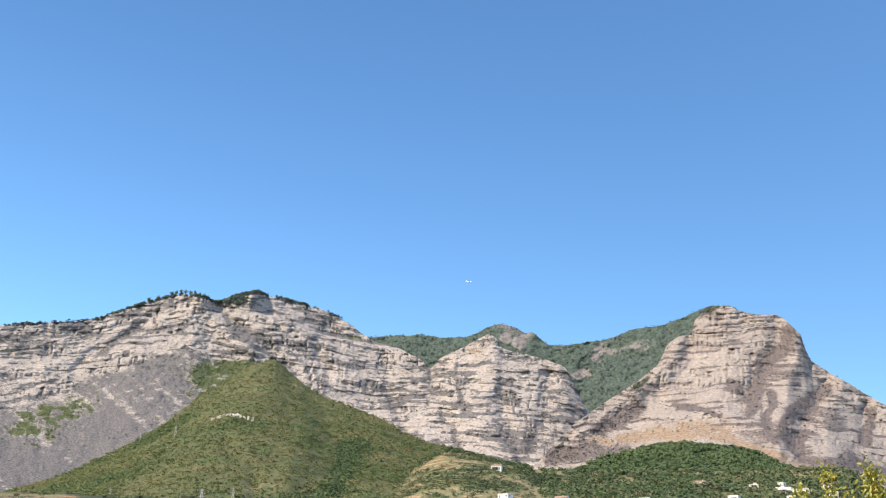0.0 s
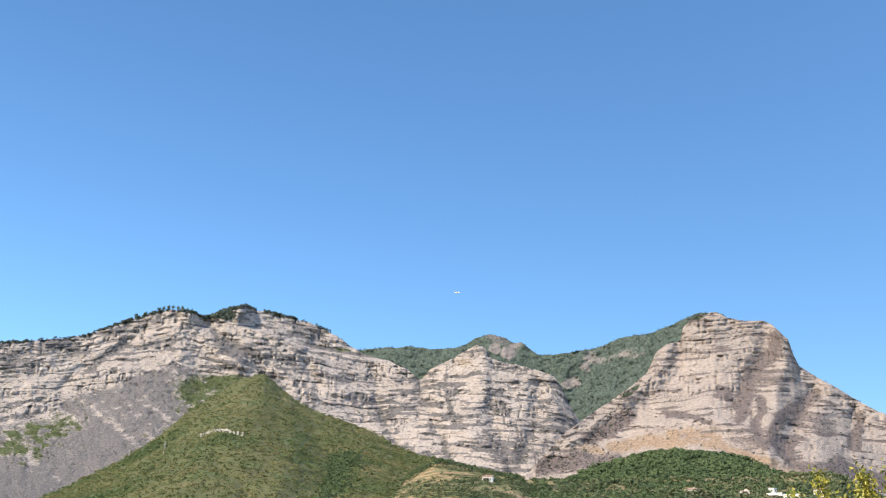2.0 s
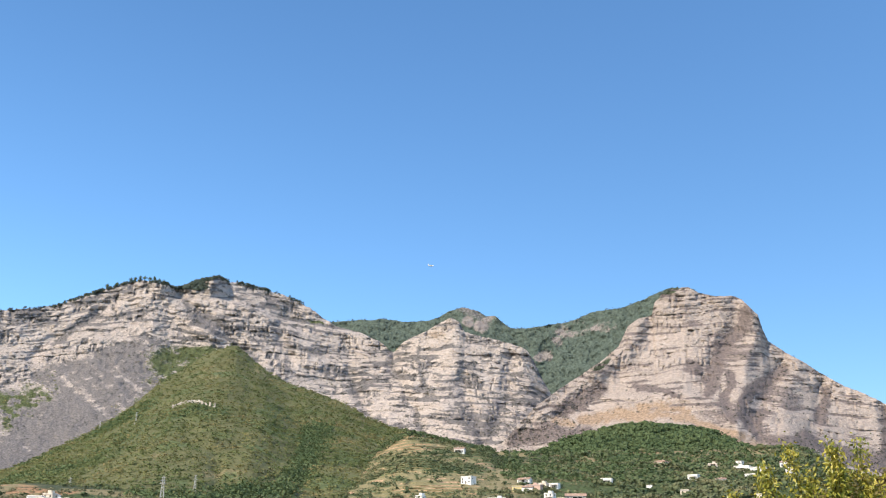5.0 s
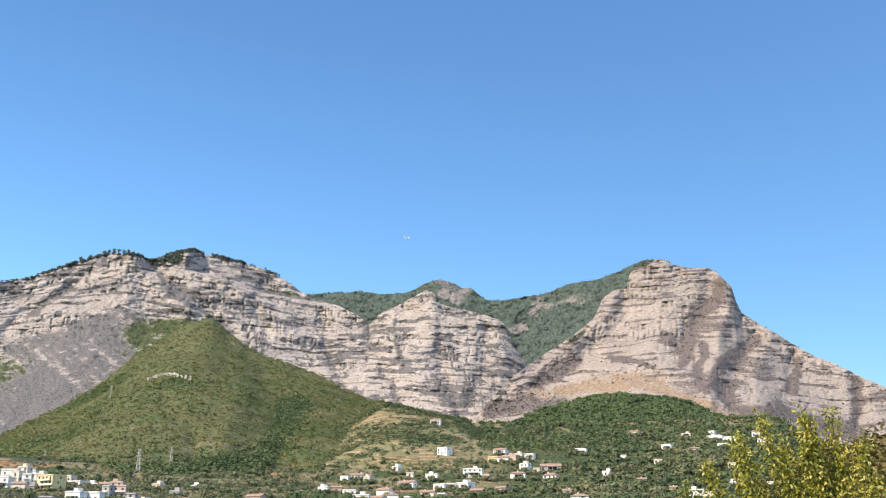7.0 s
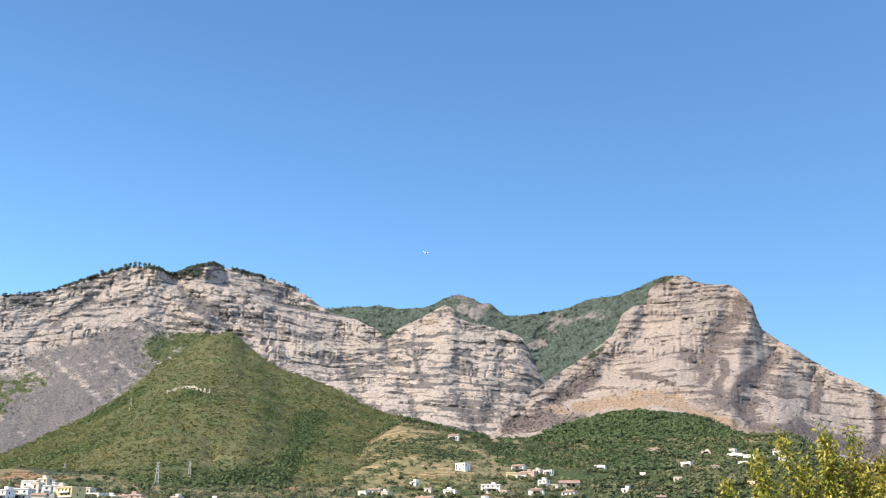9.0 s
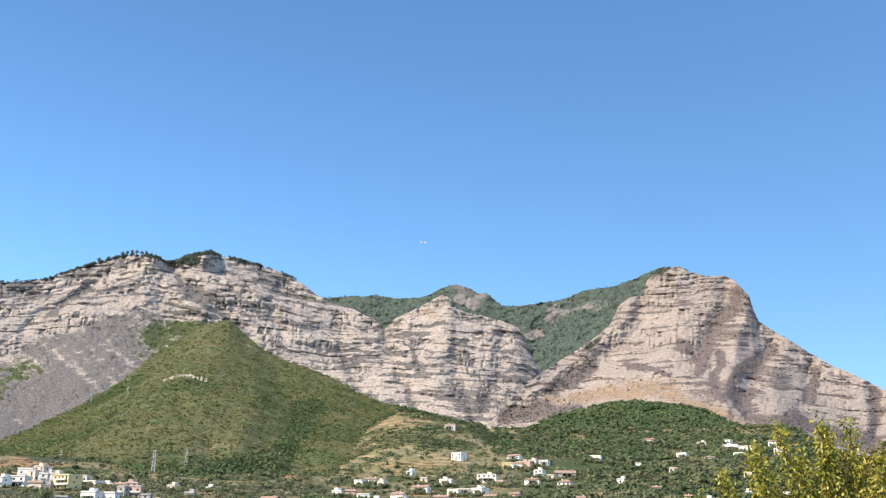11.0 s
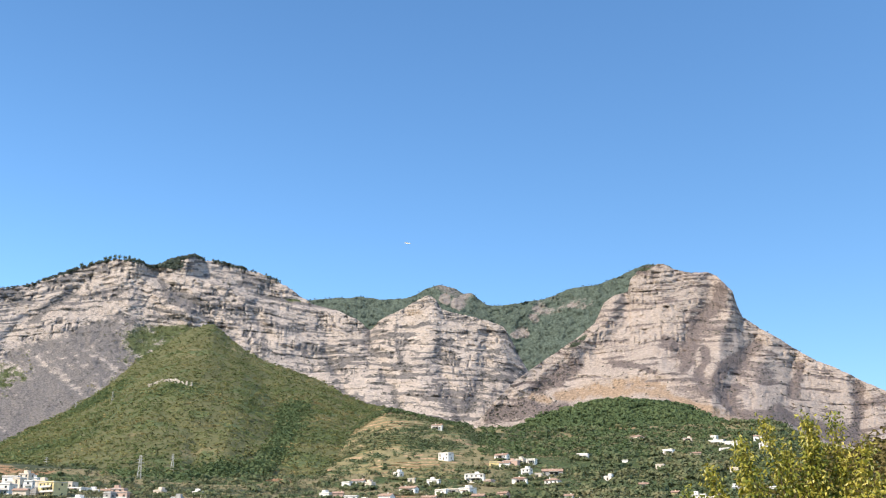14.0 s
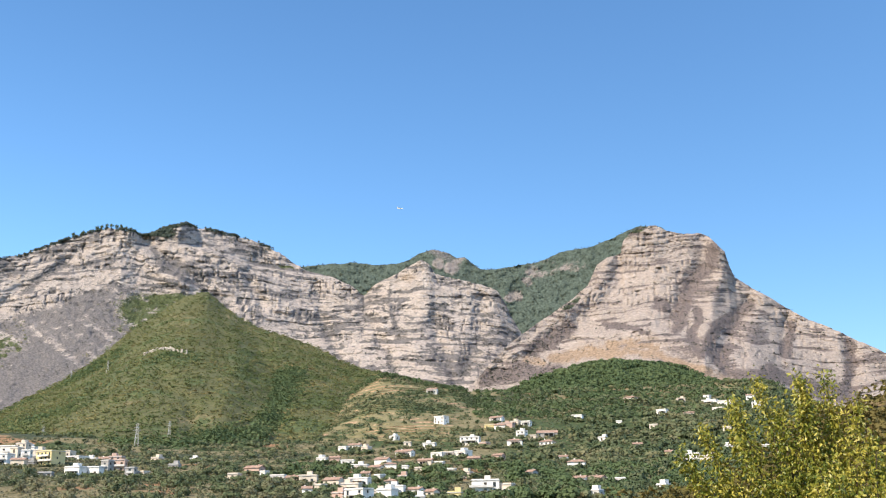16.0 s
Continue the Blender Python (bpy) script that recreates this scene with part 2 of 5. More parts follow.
# ---- mountains ----
def mountain(name, ridge, far, toe, n_az, n_v, profile, relief, cover_of, mat, label, category="mountain", rough=0.06, back=900, sink=12, back_slope=0.7, round_off=1.5):
    """A mountain seen from the valley. ridge: bearing and rise in degrees of its crest line; far: bearing, distance of the crest;
    toe: bearing, distance of its foot. Returns the object and its front's grids."""
    ra, re = np.array(ridge[0::2]), np.array(ridge[1::2])
    a = np.linspace(ra[0], ra[-1], n_az)
    el = np.interp(a, ra, re) + rough * fbm(a * 2.5, 0 * a, 0 * a + 3, 5, 21, 0.7) * 2
    R, rt = eased(a, far), eased(a, toe)
    tx, ty = polar(a, rt)
    zt = ground_z(tx, ty) - sink
    zr = EYE + R * np.tan(np.radians(el))
    v = np.linspace(0, 1, n_v)[:, None] ** 0.75
    r = rt + (R - rt) * profile(v)
    wide = np.linspace(-2, 2, 25)
    soft = sum(math.exp(-o * o) * np.interp(a + o * round_off, a, zr) for o in wide) / sum(math.exp(-o * o) for o in wide)
    crest = np.minimum(soft, zr + 40) * (1 - v ** 4) + zr * v ** 4      # rounder below, true at the crest
    z = zt + (crest - zt) * v
    A = a + 0 * v
    x, y = polar(A, r)
    d, extra = relief(x, y, z, v + 0 * A, A)
    k = 1 + d * step(0.0, 0.08, v) / r
    x, y, z = x * k, y * k, EYE + (z - EYE) * k
    cov = cover_of(x, y, z, v + 0 * A, A, extra)
    # the far side falls away behind the crest
    nb = 14
    w = (np.arange(1, nb + 1) / nb)[:, None]
    rb = np.hypot(x[-1], y[-1]) + back * w
    bx, by = polar(a, np.minimum(rb, 4950))
    bz = z[-1] - back_slope * back * w + 25 * w * fbm(bx / 160, by / 160, 0 * bx, 4, 5)
    ob = sheet(name, np.vstack([x, bx]), np.vstack([y, by]), np.vstack([z, bz]), np.concatenate([cov, np.repeat(cov[-1:], nb, 0)]), mat, label, category)
    return ob, (x, y, z, v + 0 * A, A, cov)


def eased(a, pairs):
    """Values between given bearings, with no kinks."""
    ka, kv = np.array(pairs[0::2], float), np.array(pairs[1::2], float)
    wide = np.linspace(-5, 5, 41)
    w = np.exp(-wide ** 2 / 6)
    return sum(wi * np.interp(a + o, ka, kv) for wi, o in zip(w, wide)) / w.sum()


def crease(A, E, line, width):
    """1 on a line of bearings and rises, falling to 0 beside it: the bed of a gully or the back of a spur."""
    best = np.full(A.shape, 1e9)
    p = list(zip(line[0::2], line[1::2]))
    for (a0, e0), (a1, e1) in zip(p, p[1:]):
        da, de = a1 - a0, e1 - e0
        t = np.clip(((A - a0) * da + (E - e0) * de) / (da * da + de * de), 0, 1)
        best = np.minimum(best, (A - a0 - t * da) ** 2 + (E - e0 - t * de) ** 2)
    return np.exp(-best / (width * width))


def spot(front, a, e):
    """The place on a mountain's front at a bearing and a rise."""
    x, y, z, v, A, c = front
    k = np.argmin((A - a) ** 2 + (rise(x, y, z) - e) ** 2)
    return Vector((x.flat[k], y.flat[k], z.flat[k]))


def stair(s, hold):
    """Flat for the share hold of each unit, then a quick rise: a cliff band and its ledge."""
    f = s - np.floor(s)
    return np.clip((f - hold) / (1 - hold), 0, 1) - f, f


def crag(buttress, gully, band, band_amp, dip, lines, foot, top=0.0, seed=0, fold=(0, 0.0), benches=()):
    """Relief of layered limestone. lines: depth, width and course of its gullies (spurs: minus); foot: bearings and rises
    of the line below which the slope is scree and scrub; fold: the bearing left of which the layers dip, and how steeply;
    benches: how far the face stands back above a course of bearings and rises."""
    def relief(x, y, z, v, A):
        s = np.radians(A) * 2900
        E = rise(x, y, z)
        wa, we = 0.35 * fbm(s / 110, 0 * s, z / 110, 4, seed + 31), 0.3 * fbm(s / 110, 0 * s + 9, z / 110, 4, seed + 32)
        cut = sum(depth * crease(A + wa, E + we, line, width) for depth, width, line in lines)
        back = sum(depth * above_line(A + 0.4 * wa, E + 0.6 * we, line) for depth, line in benches) if benches else 0 * s
        warp = 40 * fbm(s / 260, y / 400, z / 260, 4, seed + 1)
        big = fbm((s + warp + 0.3 * z) / 300, 0 * s, z / 420, 4, seed + 2)
        mid = 1 - 2 * np.abs(fbm((s + warp + 0.25 * z) / 90, 0 * s, (z - 0.15 * s) / 130, 4, seed + 3, 0.6))
        block = fbm((s + 0.5 * warp) / 30, y / 120, z / 22, 4, seed + 4, 0.6)
        bare = 0.18 + 0.82 * step(-0.3, 0.5, E - np.interp(A, *foot) + 0.5 * big)
        lay = z + dip * s + warp * 0.5 - fold[1] * np.minimum(s - math.radians(fold[0]) * 2900, 0) + 13 * fbm(s / 80, 0 * s, z / 100, 4, seed + 5)
        st1, f1 = stair(lay / band, 0.6)
        st2, f2 = stair(lay / (band * 0.4) + 0.3 + 0.22 * block, 0.55)
        hard = bare * step(-0.25, 0.3, fbm((s + warp) / 100, lay / 40, 0 * s, 4, seed + 6))
        hard2 = bare * step(-0.3, 0.2, fbm(s / 80, lay / 18, 0 * s, 3, seed + 8))
        layer = np.floor(lay / band)
        joint = np.abs(fbm((s + 0.4 * warp) / 38, layer * 7.31, 0 * s, 3, seed + 12, 0.6))
        cleft = np.exp(-(joint / 0.085) ** 2)
        shift = smooth_noise(s / 140, layer * 3.7, 0 * s, seed + 13) - 0.5
        d = cleft * 10 * hard + 10 * bare * shift + cut + back - buttress * big - gully * mid - 1.3 * gully * block + band_amp * (1 + top * step(0.78, 0.92, v)) * (hard * st1 + 0.4 * hard2 * st2) + (0.5 + 6.0 * bare) * fbm(s / 12, y / 40, z / 8, 4, seed + 7, 0.65)
        return d, (f1, f2, mid, hard, block, s, cut, cleft, lay)
    return relief


def above_line(A, E, line):
    """1 above a course of bearings and rises, 0 below it, fading out at its two ends."""
    ka, ke = line[0::2], line[1::2]
    return step(-0.02, 0.2, E - np.interp(A, ka, ke)) * step(ka[0] - 0.3, ka[0] + 0.9, A) * step(ka[-1] + 0.3, ka[-1] - 0.9, A)


def patch(A, E, a, e, ra, re, tilt=0.0):
    """1 inside an oval stand of plants or painted shade about the bearing a and the rise e, falling to 0 at its rim."""
    u, w = (A - a), (E - e)
    c, s_ = math.cos(radians(tilt)), math.sin(radians(tilt))
    return 1 - step(0.55, 1.15, np.hypot((u * c + w * s_) / ra, (-u * s_ + w * c) / re))


def rise(x, y, z):
    return np.degrees(np.arctan2(z - EYE, np.hypot(x, y)))


# bearings and rises of the line where the cliffs end and the burnt slope begins
FOOT = ((-34.7, -27.77, -25.22, -23.38, -21.76, -20.33, -18.87, -17.02, -15.17, -13.24, -10.97, -8.67, 6.73), (8.19, 8.95, 10.06, 11.1, 12.07, 12.53, 12.92, 12.55, 12.63, 11.75, 10.54, 8.03, 5.28))


def massif_cover(x, y, z, v, A, extra):
    f1, f2, mid, hard, block, s, cut, cleft, lay = extra
    E = rise(x, y, z)
    n1, n2 = fbm(s / 60, y / 90, z / 40, 4, 41), fbm(s / 160, y / 200, z / 110, 3, 42)
    n3 = fbm(s / 16, y / 40, z / 12, 3, 45)
    streak = fbm((s + 1.1 * z) / 45, 0 * s, (z - 0.8 * s) / 260, 4, 46)
    # dark scrub on the ledges, in broken rows along the layers
    along = fbm(s / 70, lay / 9, 0 * s, 4, 47)
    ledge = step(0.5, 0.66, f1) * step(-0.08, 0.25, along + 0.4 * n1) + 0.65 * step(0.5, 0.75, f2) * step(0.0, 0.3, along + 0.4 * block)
    scrub_and_shade = 0.8 * ledge + 0.75 * step(0.02, 0.3, 0.7 * n2 + 0.5 * along + 0.4 * n3) + 0.5 * step(8, 30, cut) + 0.35 * step(0.1, 0.5, n3)
    scrub_and_shade = np.maximum(scrub_and_shade, 1.1 * above_line(A, E, BENCH) * above_line(A, -E, [k if i % 2 == 0 else -k - 0.3 for i, k in enumerate(BENCH)]) * step(-13.5, -11.5, A) * step(-5.5, -7.5, A) * (0.8 + 0.6 * n3))
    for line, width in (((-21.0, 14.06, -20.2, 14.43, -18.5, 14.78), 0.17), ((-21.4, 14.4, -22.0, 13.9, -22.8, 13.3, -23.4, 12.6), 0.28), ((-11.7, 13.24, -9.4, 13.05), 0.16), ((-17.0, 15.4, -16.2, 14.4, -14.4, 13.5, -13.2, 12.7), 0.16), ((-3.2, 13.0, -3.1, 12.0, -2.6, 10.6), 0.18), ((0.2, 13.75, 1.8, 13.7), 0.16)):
        scrub_and_shade = np.maximum(scrub_and_shade, crease(A + 0.3 * n2, E + 0.2 * n1, line, width) * (1.0 + 0.8 * n3))
    # burnt foot slope below the cliffs
    foot = np.interp(A, *FOOT)
    burnt = step(0.4, -0.3, E - foot + 0.8 * n2 + 0.5 * n1 + 0.3 * n3)
    green = burnt * patch(A + 0.8 * n2, E + 0.8 * n1, -25.4, 9.0, 3.0, 1.15, 26) * (0.75 + 1.2 * n3 + 0.6 * n1)
    green = np.maximum(green, burnt * (1.0 + 0.6 * n3) * step(-1.2, 1.2, A - -18.5 + 2.0 * n2 + 1.2 * n1 + 1.0 * n3) * step(0.5, -0.5, A - -12.64))
    # scrub stands; ovals at -12.3 and -11.1 paint the upper cliff's shade
    for a, e, ra, re in ((-0.71, 11.2, 0.52, 0.39), (-4.84, 13.65, 0.39, 0.33), (-11.48, 15.62, 1.14, 0.39), (-20.46, 14.2, 1.95, 0.16), (-8.4, 11.95, 0.5, 0.5), (-11.1, 11.8, 0.7, 0.4), (-7.8, 11.8, 0.4, 0.4), (-12.3, 15.5, 0.5, 0.3), (-11.1, 15.6, 0.5, 0.4), (0.93, 12.91, 0.5, 0.3), (-0.78, 11.28, 0.55, 0.5), (1.22, 15.71, 0.65, 0.33), (-24.75, 13.62, 1.79, 0.46), (-27.69, 12.94, 1.95, 0.59), (2.45, 11.78, 0.46, 0.33), (-6.12, 9.3, 1.63, 0.52), (1.38, 8.9, 1.3, 0.46), (-2.85, 12.52, 0.65, 0.2)):
        scrub_and_shade = np.maximum(scrub_and_shade, patch(A + 0.3 * n2, E + 0.25 * n1, a, e, ra, re) * (0.7 + 0.3 * n1 + 1.1 * n3))
    for a, e, ra, re in ((-16.79, 16.22, 0.81, 0.33), (-4.84, 13.33, 0.52, 0.39), (-9.16, 14.73, 0.65, 0.26), (-17.95, 11.95, 0.85, 0.78)):
        green = np.maximum(green, patch(A + 0.7 * n2 + 0.3 * n1, E + 0.4 * n1 + 0.5 * n2, a, e, ra, re) * (0.8 + 0.5 * n1))
    scrub_and_shade = np.maximum(scrub_and_shade * (1 - 0.6 * burnt), burnt * (1.1 + 0.95 * streak + 0.8 * n3 - 0.6 * step(0.22, 0.4, n3 + 0.3 * streak)))
    # clefts get the scrub tone too: their shade put into the colour
    scrub_and_shade = np.maximum(scrub_and_shade, 0.95 * cleft * hard) * (1 - 0.9 * np.clip(green, 0, 1))
    ochre = patch(A, E, -2.17, 14.1, 0.8, 0.3) * 0.5
    return np.stack([scrub_and_shade, green, ochre], -1)


BENCH = (-15.2, 15.56, -13.9, 15.28, -11.0, 14.55, -8.3, 14.2, -6.4, 14.0, -4.9, 13.4)
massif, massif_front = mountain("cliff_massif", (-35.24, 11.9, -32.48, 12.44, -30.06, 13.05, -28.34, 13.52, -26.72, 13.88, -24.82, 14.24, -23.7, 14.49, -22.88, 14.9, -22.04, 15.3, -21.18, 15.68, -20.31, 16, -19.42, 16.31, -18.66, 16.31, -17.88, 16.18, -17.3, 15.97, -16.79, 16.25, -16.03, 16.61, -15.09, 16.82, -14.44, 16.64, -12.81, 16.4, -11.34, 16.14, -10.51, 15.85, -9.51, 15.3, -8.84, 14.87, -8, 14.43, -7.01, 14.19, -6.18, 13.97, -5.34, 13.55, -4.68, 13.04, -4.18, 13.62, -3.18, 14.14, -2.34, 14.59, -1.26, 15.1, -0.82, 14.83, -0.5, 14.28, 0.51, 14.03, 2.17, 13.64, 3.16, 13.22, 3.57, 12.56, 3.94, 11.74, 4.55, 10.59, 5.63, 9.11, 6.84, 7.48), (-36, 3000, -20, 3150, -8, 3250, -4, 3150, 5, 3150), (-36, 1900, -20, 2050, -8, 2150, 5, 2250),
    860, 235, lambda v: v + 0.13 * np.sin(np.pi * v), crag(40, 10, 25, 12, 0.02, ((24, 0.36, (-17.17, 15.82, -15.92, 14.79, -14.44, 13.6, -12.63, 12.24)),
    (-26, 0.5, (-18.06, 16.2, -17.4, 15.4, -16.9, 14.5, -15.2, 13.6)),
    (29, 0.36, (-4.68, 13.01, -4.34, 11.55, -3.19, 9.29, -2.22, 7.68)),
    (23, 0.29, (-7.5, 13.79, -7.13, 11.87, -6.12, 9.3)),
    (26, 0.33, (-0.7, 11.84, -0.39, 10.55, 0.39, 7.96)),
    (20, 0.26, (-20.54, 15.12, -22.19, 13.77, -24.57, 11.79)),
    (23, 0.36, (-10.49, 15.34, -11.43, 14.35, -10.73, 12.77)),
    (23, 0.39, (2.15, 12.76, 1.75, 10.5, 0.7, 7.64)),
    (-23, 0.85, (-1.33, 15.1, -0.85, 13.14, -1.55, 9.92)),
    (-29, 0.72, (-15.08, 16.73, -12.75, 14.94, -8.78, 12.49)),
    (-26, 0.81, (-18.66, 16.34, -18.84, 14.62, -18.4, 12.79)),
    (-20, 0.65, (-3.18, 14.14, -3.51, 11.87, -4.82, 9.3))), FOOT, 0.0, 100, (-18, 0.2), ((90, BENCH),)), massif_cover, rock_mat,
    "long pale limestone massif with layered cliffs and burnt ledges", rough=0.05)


def peak_cover(x, y, z, v, A, extra):
    f1, f2, mid, hard, block, s, cut, cleft, lay = extra
    E = rise(x, y, z)
    n1, n2 = fbm(s / 60, y / 90, z / 40, 4, 51), fbm(s / 150, y / 200, z / 110, 3, 52)
    n3 = fbm(s / 16, y / 40, z / 12, 3, 55)
    along = fbm(s / 80, lay / 8, 0 * s, 4, 57)
    scrub_and_shade = 0.85 * step(0.52, 0.66, f1) * step(-0.1, 0.2, along + 0.2 * n1) + 0.5 * step(0.5, 0.75, f2) * step(0.0, 0.3, along) + 0.6 * step(0.15, 0.45, n2 + 0.4 * along) + 0.4 * step(8, 30, cut)
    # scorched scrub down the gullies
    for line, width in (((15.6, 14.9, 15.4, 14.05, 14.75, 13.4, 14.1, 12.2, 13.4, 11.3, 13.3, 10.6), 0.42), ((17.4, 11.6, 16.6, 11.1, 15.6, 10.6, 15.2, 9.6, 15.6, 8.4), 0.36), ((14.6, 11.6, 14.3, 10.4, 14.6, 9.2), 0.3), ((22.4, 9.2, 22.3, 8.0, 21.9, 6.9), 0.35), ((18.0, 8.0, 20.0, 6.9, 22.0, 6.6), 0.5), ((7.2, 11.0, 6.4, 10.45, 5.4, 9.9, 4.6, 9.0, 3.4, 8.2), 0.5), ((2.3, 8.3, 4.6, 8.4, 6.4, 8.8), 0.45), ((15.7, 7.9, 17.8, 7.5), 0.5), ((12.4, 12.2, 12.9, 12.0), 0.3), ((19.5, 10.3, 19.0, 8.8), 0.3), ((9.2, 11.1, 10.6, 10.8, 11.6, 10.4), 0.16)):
        scrub_and_shade = np.maximum(scrub_and_shade, crease(A + 0.5 * n2 + 0.2 * n1, E + 0.3 * n1, line, width) * (1.35 + 0.5 * n1 + 0.8 * n3))
    green = 0 * v
    for a, e, ra, re, tilt in ((11.28, 16.28, 1.3, 0.29, 18), (9.73, 15.35, 0.78, 0.46, 20), (7.41, 12.25, 0.85, 0.2, 35)):
        green = np.maximum(green, patch(A + 0.2 * n1, E + 0.2 * n1, a, e, ra, re, tilt) * (0.9 + 0.5 * n2))
    ochre = 0 * v
    for line, width in (((6.2, 9.2, 8.3, 9.55, 9.7, 9.45, 11.0, 9.4, 12.4, 9.2, 14.0, 8.4, 15.75, 7.5), 0.42), ((9.6, 9.95, 10.8, 9.9, 12.2, 9.6), 0.3), ((4.6, 9.2, 5.6, 9.0), 0.3)):
        ochre = np.maximum(ochre, crease(A + 0.4 * n1 + 0.3 * n2, E + 0.22 * n1 + 0.1 * n2, line, width) * (0.95 + 0.5 * n1 + 0.5 * n3))
    ochre = np.clip(ochre, 0, 1)
    # joints between the blocks are darkened as well, a painted shade
    scrub_and_shade = np.maximum(scrub_and_shade, 0.5 * cleft * hard) * (1 - 0.85 * ochre)
    return np.stack([scrub_and_shade, green, ochre], -1)


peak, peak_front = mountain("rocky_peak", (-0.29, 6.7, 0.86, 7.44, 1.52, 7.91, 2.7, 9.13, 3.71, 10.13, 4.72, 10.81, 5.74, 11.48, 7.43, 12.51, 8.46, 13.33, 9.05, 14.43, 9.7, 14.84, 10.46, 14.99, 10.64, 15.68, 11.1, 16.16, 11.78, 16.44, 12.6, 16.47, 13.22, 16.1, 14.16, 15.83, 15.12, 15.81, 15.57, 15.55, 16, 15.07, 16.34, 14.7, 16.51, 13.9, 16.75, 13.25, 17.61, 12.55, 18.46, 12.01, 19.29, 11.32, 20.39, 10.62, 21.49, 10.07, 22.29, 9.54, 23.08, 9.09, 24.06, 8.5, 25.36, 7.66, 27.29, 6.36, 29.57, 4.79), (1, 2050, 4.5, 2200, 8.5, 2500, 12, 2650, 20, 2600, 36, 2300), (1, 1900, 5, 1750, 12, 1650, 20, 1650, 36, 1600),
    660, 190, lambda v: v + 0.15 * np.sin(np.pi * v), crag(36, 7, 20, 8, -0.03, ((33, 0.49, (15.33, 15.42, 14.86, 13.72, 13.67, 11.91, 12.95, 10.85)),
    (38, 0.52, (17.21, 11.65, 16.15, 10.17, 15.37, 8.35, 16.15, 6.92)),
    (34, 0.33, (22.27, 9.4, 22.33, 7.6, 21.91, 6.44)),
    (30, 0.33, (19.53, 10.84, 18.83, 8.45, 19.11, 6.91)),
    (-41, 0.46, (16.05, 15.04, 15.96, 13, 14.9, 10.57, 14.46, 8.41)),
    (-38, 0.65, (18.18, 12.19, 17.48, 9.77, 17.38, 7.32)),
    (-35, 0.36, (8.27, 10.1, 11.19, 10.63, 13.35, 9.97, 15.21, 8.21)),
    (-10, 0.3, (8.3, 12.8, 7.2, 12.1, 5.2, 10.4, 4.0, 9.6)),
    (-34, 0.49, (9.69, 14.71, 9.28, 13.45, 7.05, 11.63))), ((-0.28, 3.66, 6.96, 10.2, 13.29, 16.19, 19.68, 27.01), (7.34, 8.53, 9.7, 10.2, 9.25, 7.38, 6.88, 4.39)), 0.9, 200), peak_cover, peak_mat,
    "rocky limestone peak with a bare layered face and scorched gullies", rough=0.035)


def ridge_cover(x, y, z, v, A, extra):
    n1, n2 = fbm(x / 90, y / 90, z / 60, 4, 61), fbm(x / 260, y / 260, z / 160, 3, 62)
    E = rise(x, y, z)
    bare = (0.75 + 1.2 * n1) * np.maximum.reduce([patch(A + 0.5 * n2 + 0.3 * n1, E + 0.5 * n1, a, e, ra, re) for a, e, ra, re in ((7.53, 14.35, 0.85, 0.39), (10.17, 14.52, 0.46, 0.33), (9.14, 13.72, 0.33, 0.39), (4.84, 13.65, 0.46, 0.52), (5.87, 14.32, 1.04, 0.65), (0.69, 14.58, 0.59, 0.46), (1.2, 14.9, 0.52, 0.33), (3.98, 12.87, 0.59, 0.33), (-0.15, 14.92, 0.46, 0.33))])
    return np.stack([0.8 * step(0.3, 0.6, n2) * (1 - bare), 1.0 - 0.95 * bare - 0.3 * step(0.3, 0.6, n2), 0 * v], -1)


def soft_relief(amp, scale, fine, seed, lines=()):
    def relief(x, y, z, v, A):
        E = rise(x, y, z)
        wob = 1.3 * fbm(x / 150, y / 150, z / 150, 4, seed + 5)
        return sum(depth * crease(A + wob, E + wob, line, width) for depth, width, line in lines) + amp * fbm(x / scale, y / (2.5 * scale), z / (2.5 * scale), 4, seed) + fine * fbm(x / 22, y / 22, z / 22, 4, seed + 9, 0.65), None
    return relief


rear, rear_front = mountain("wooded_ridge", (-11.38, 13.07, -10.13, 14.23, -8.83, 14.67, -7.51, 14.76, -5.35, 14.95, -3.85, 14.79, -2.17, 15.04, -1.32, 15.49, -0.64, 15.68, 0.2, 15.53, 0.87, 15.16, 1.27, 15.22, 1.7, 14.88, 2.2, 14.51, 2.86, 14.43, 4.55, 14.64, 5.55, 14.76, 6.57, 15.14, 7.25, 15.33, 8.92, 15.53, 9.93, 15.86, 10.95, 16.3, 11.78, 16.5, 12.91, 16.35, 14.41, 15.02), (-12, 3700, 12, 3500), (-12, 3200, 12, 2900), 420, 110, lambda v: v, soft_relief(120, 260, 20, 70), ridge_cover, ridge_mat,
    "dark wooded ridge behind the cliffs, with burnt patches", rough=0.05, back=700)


VALE = (-9.0, 8.4, -9.3, 7.0, -9.95, 6.05, -11.1, 4.9, -13.0, 5.0, -14.6, 4.45, -18.0, 4.3)      # the wooded fold of the hill


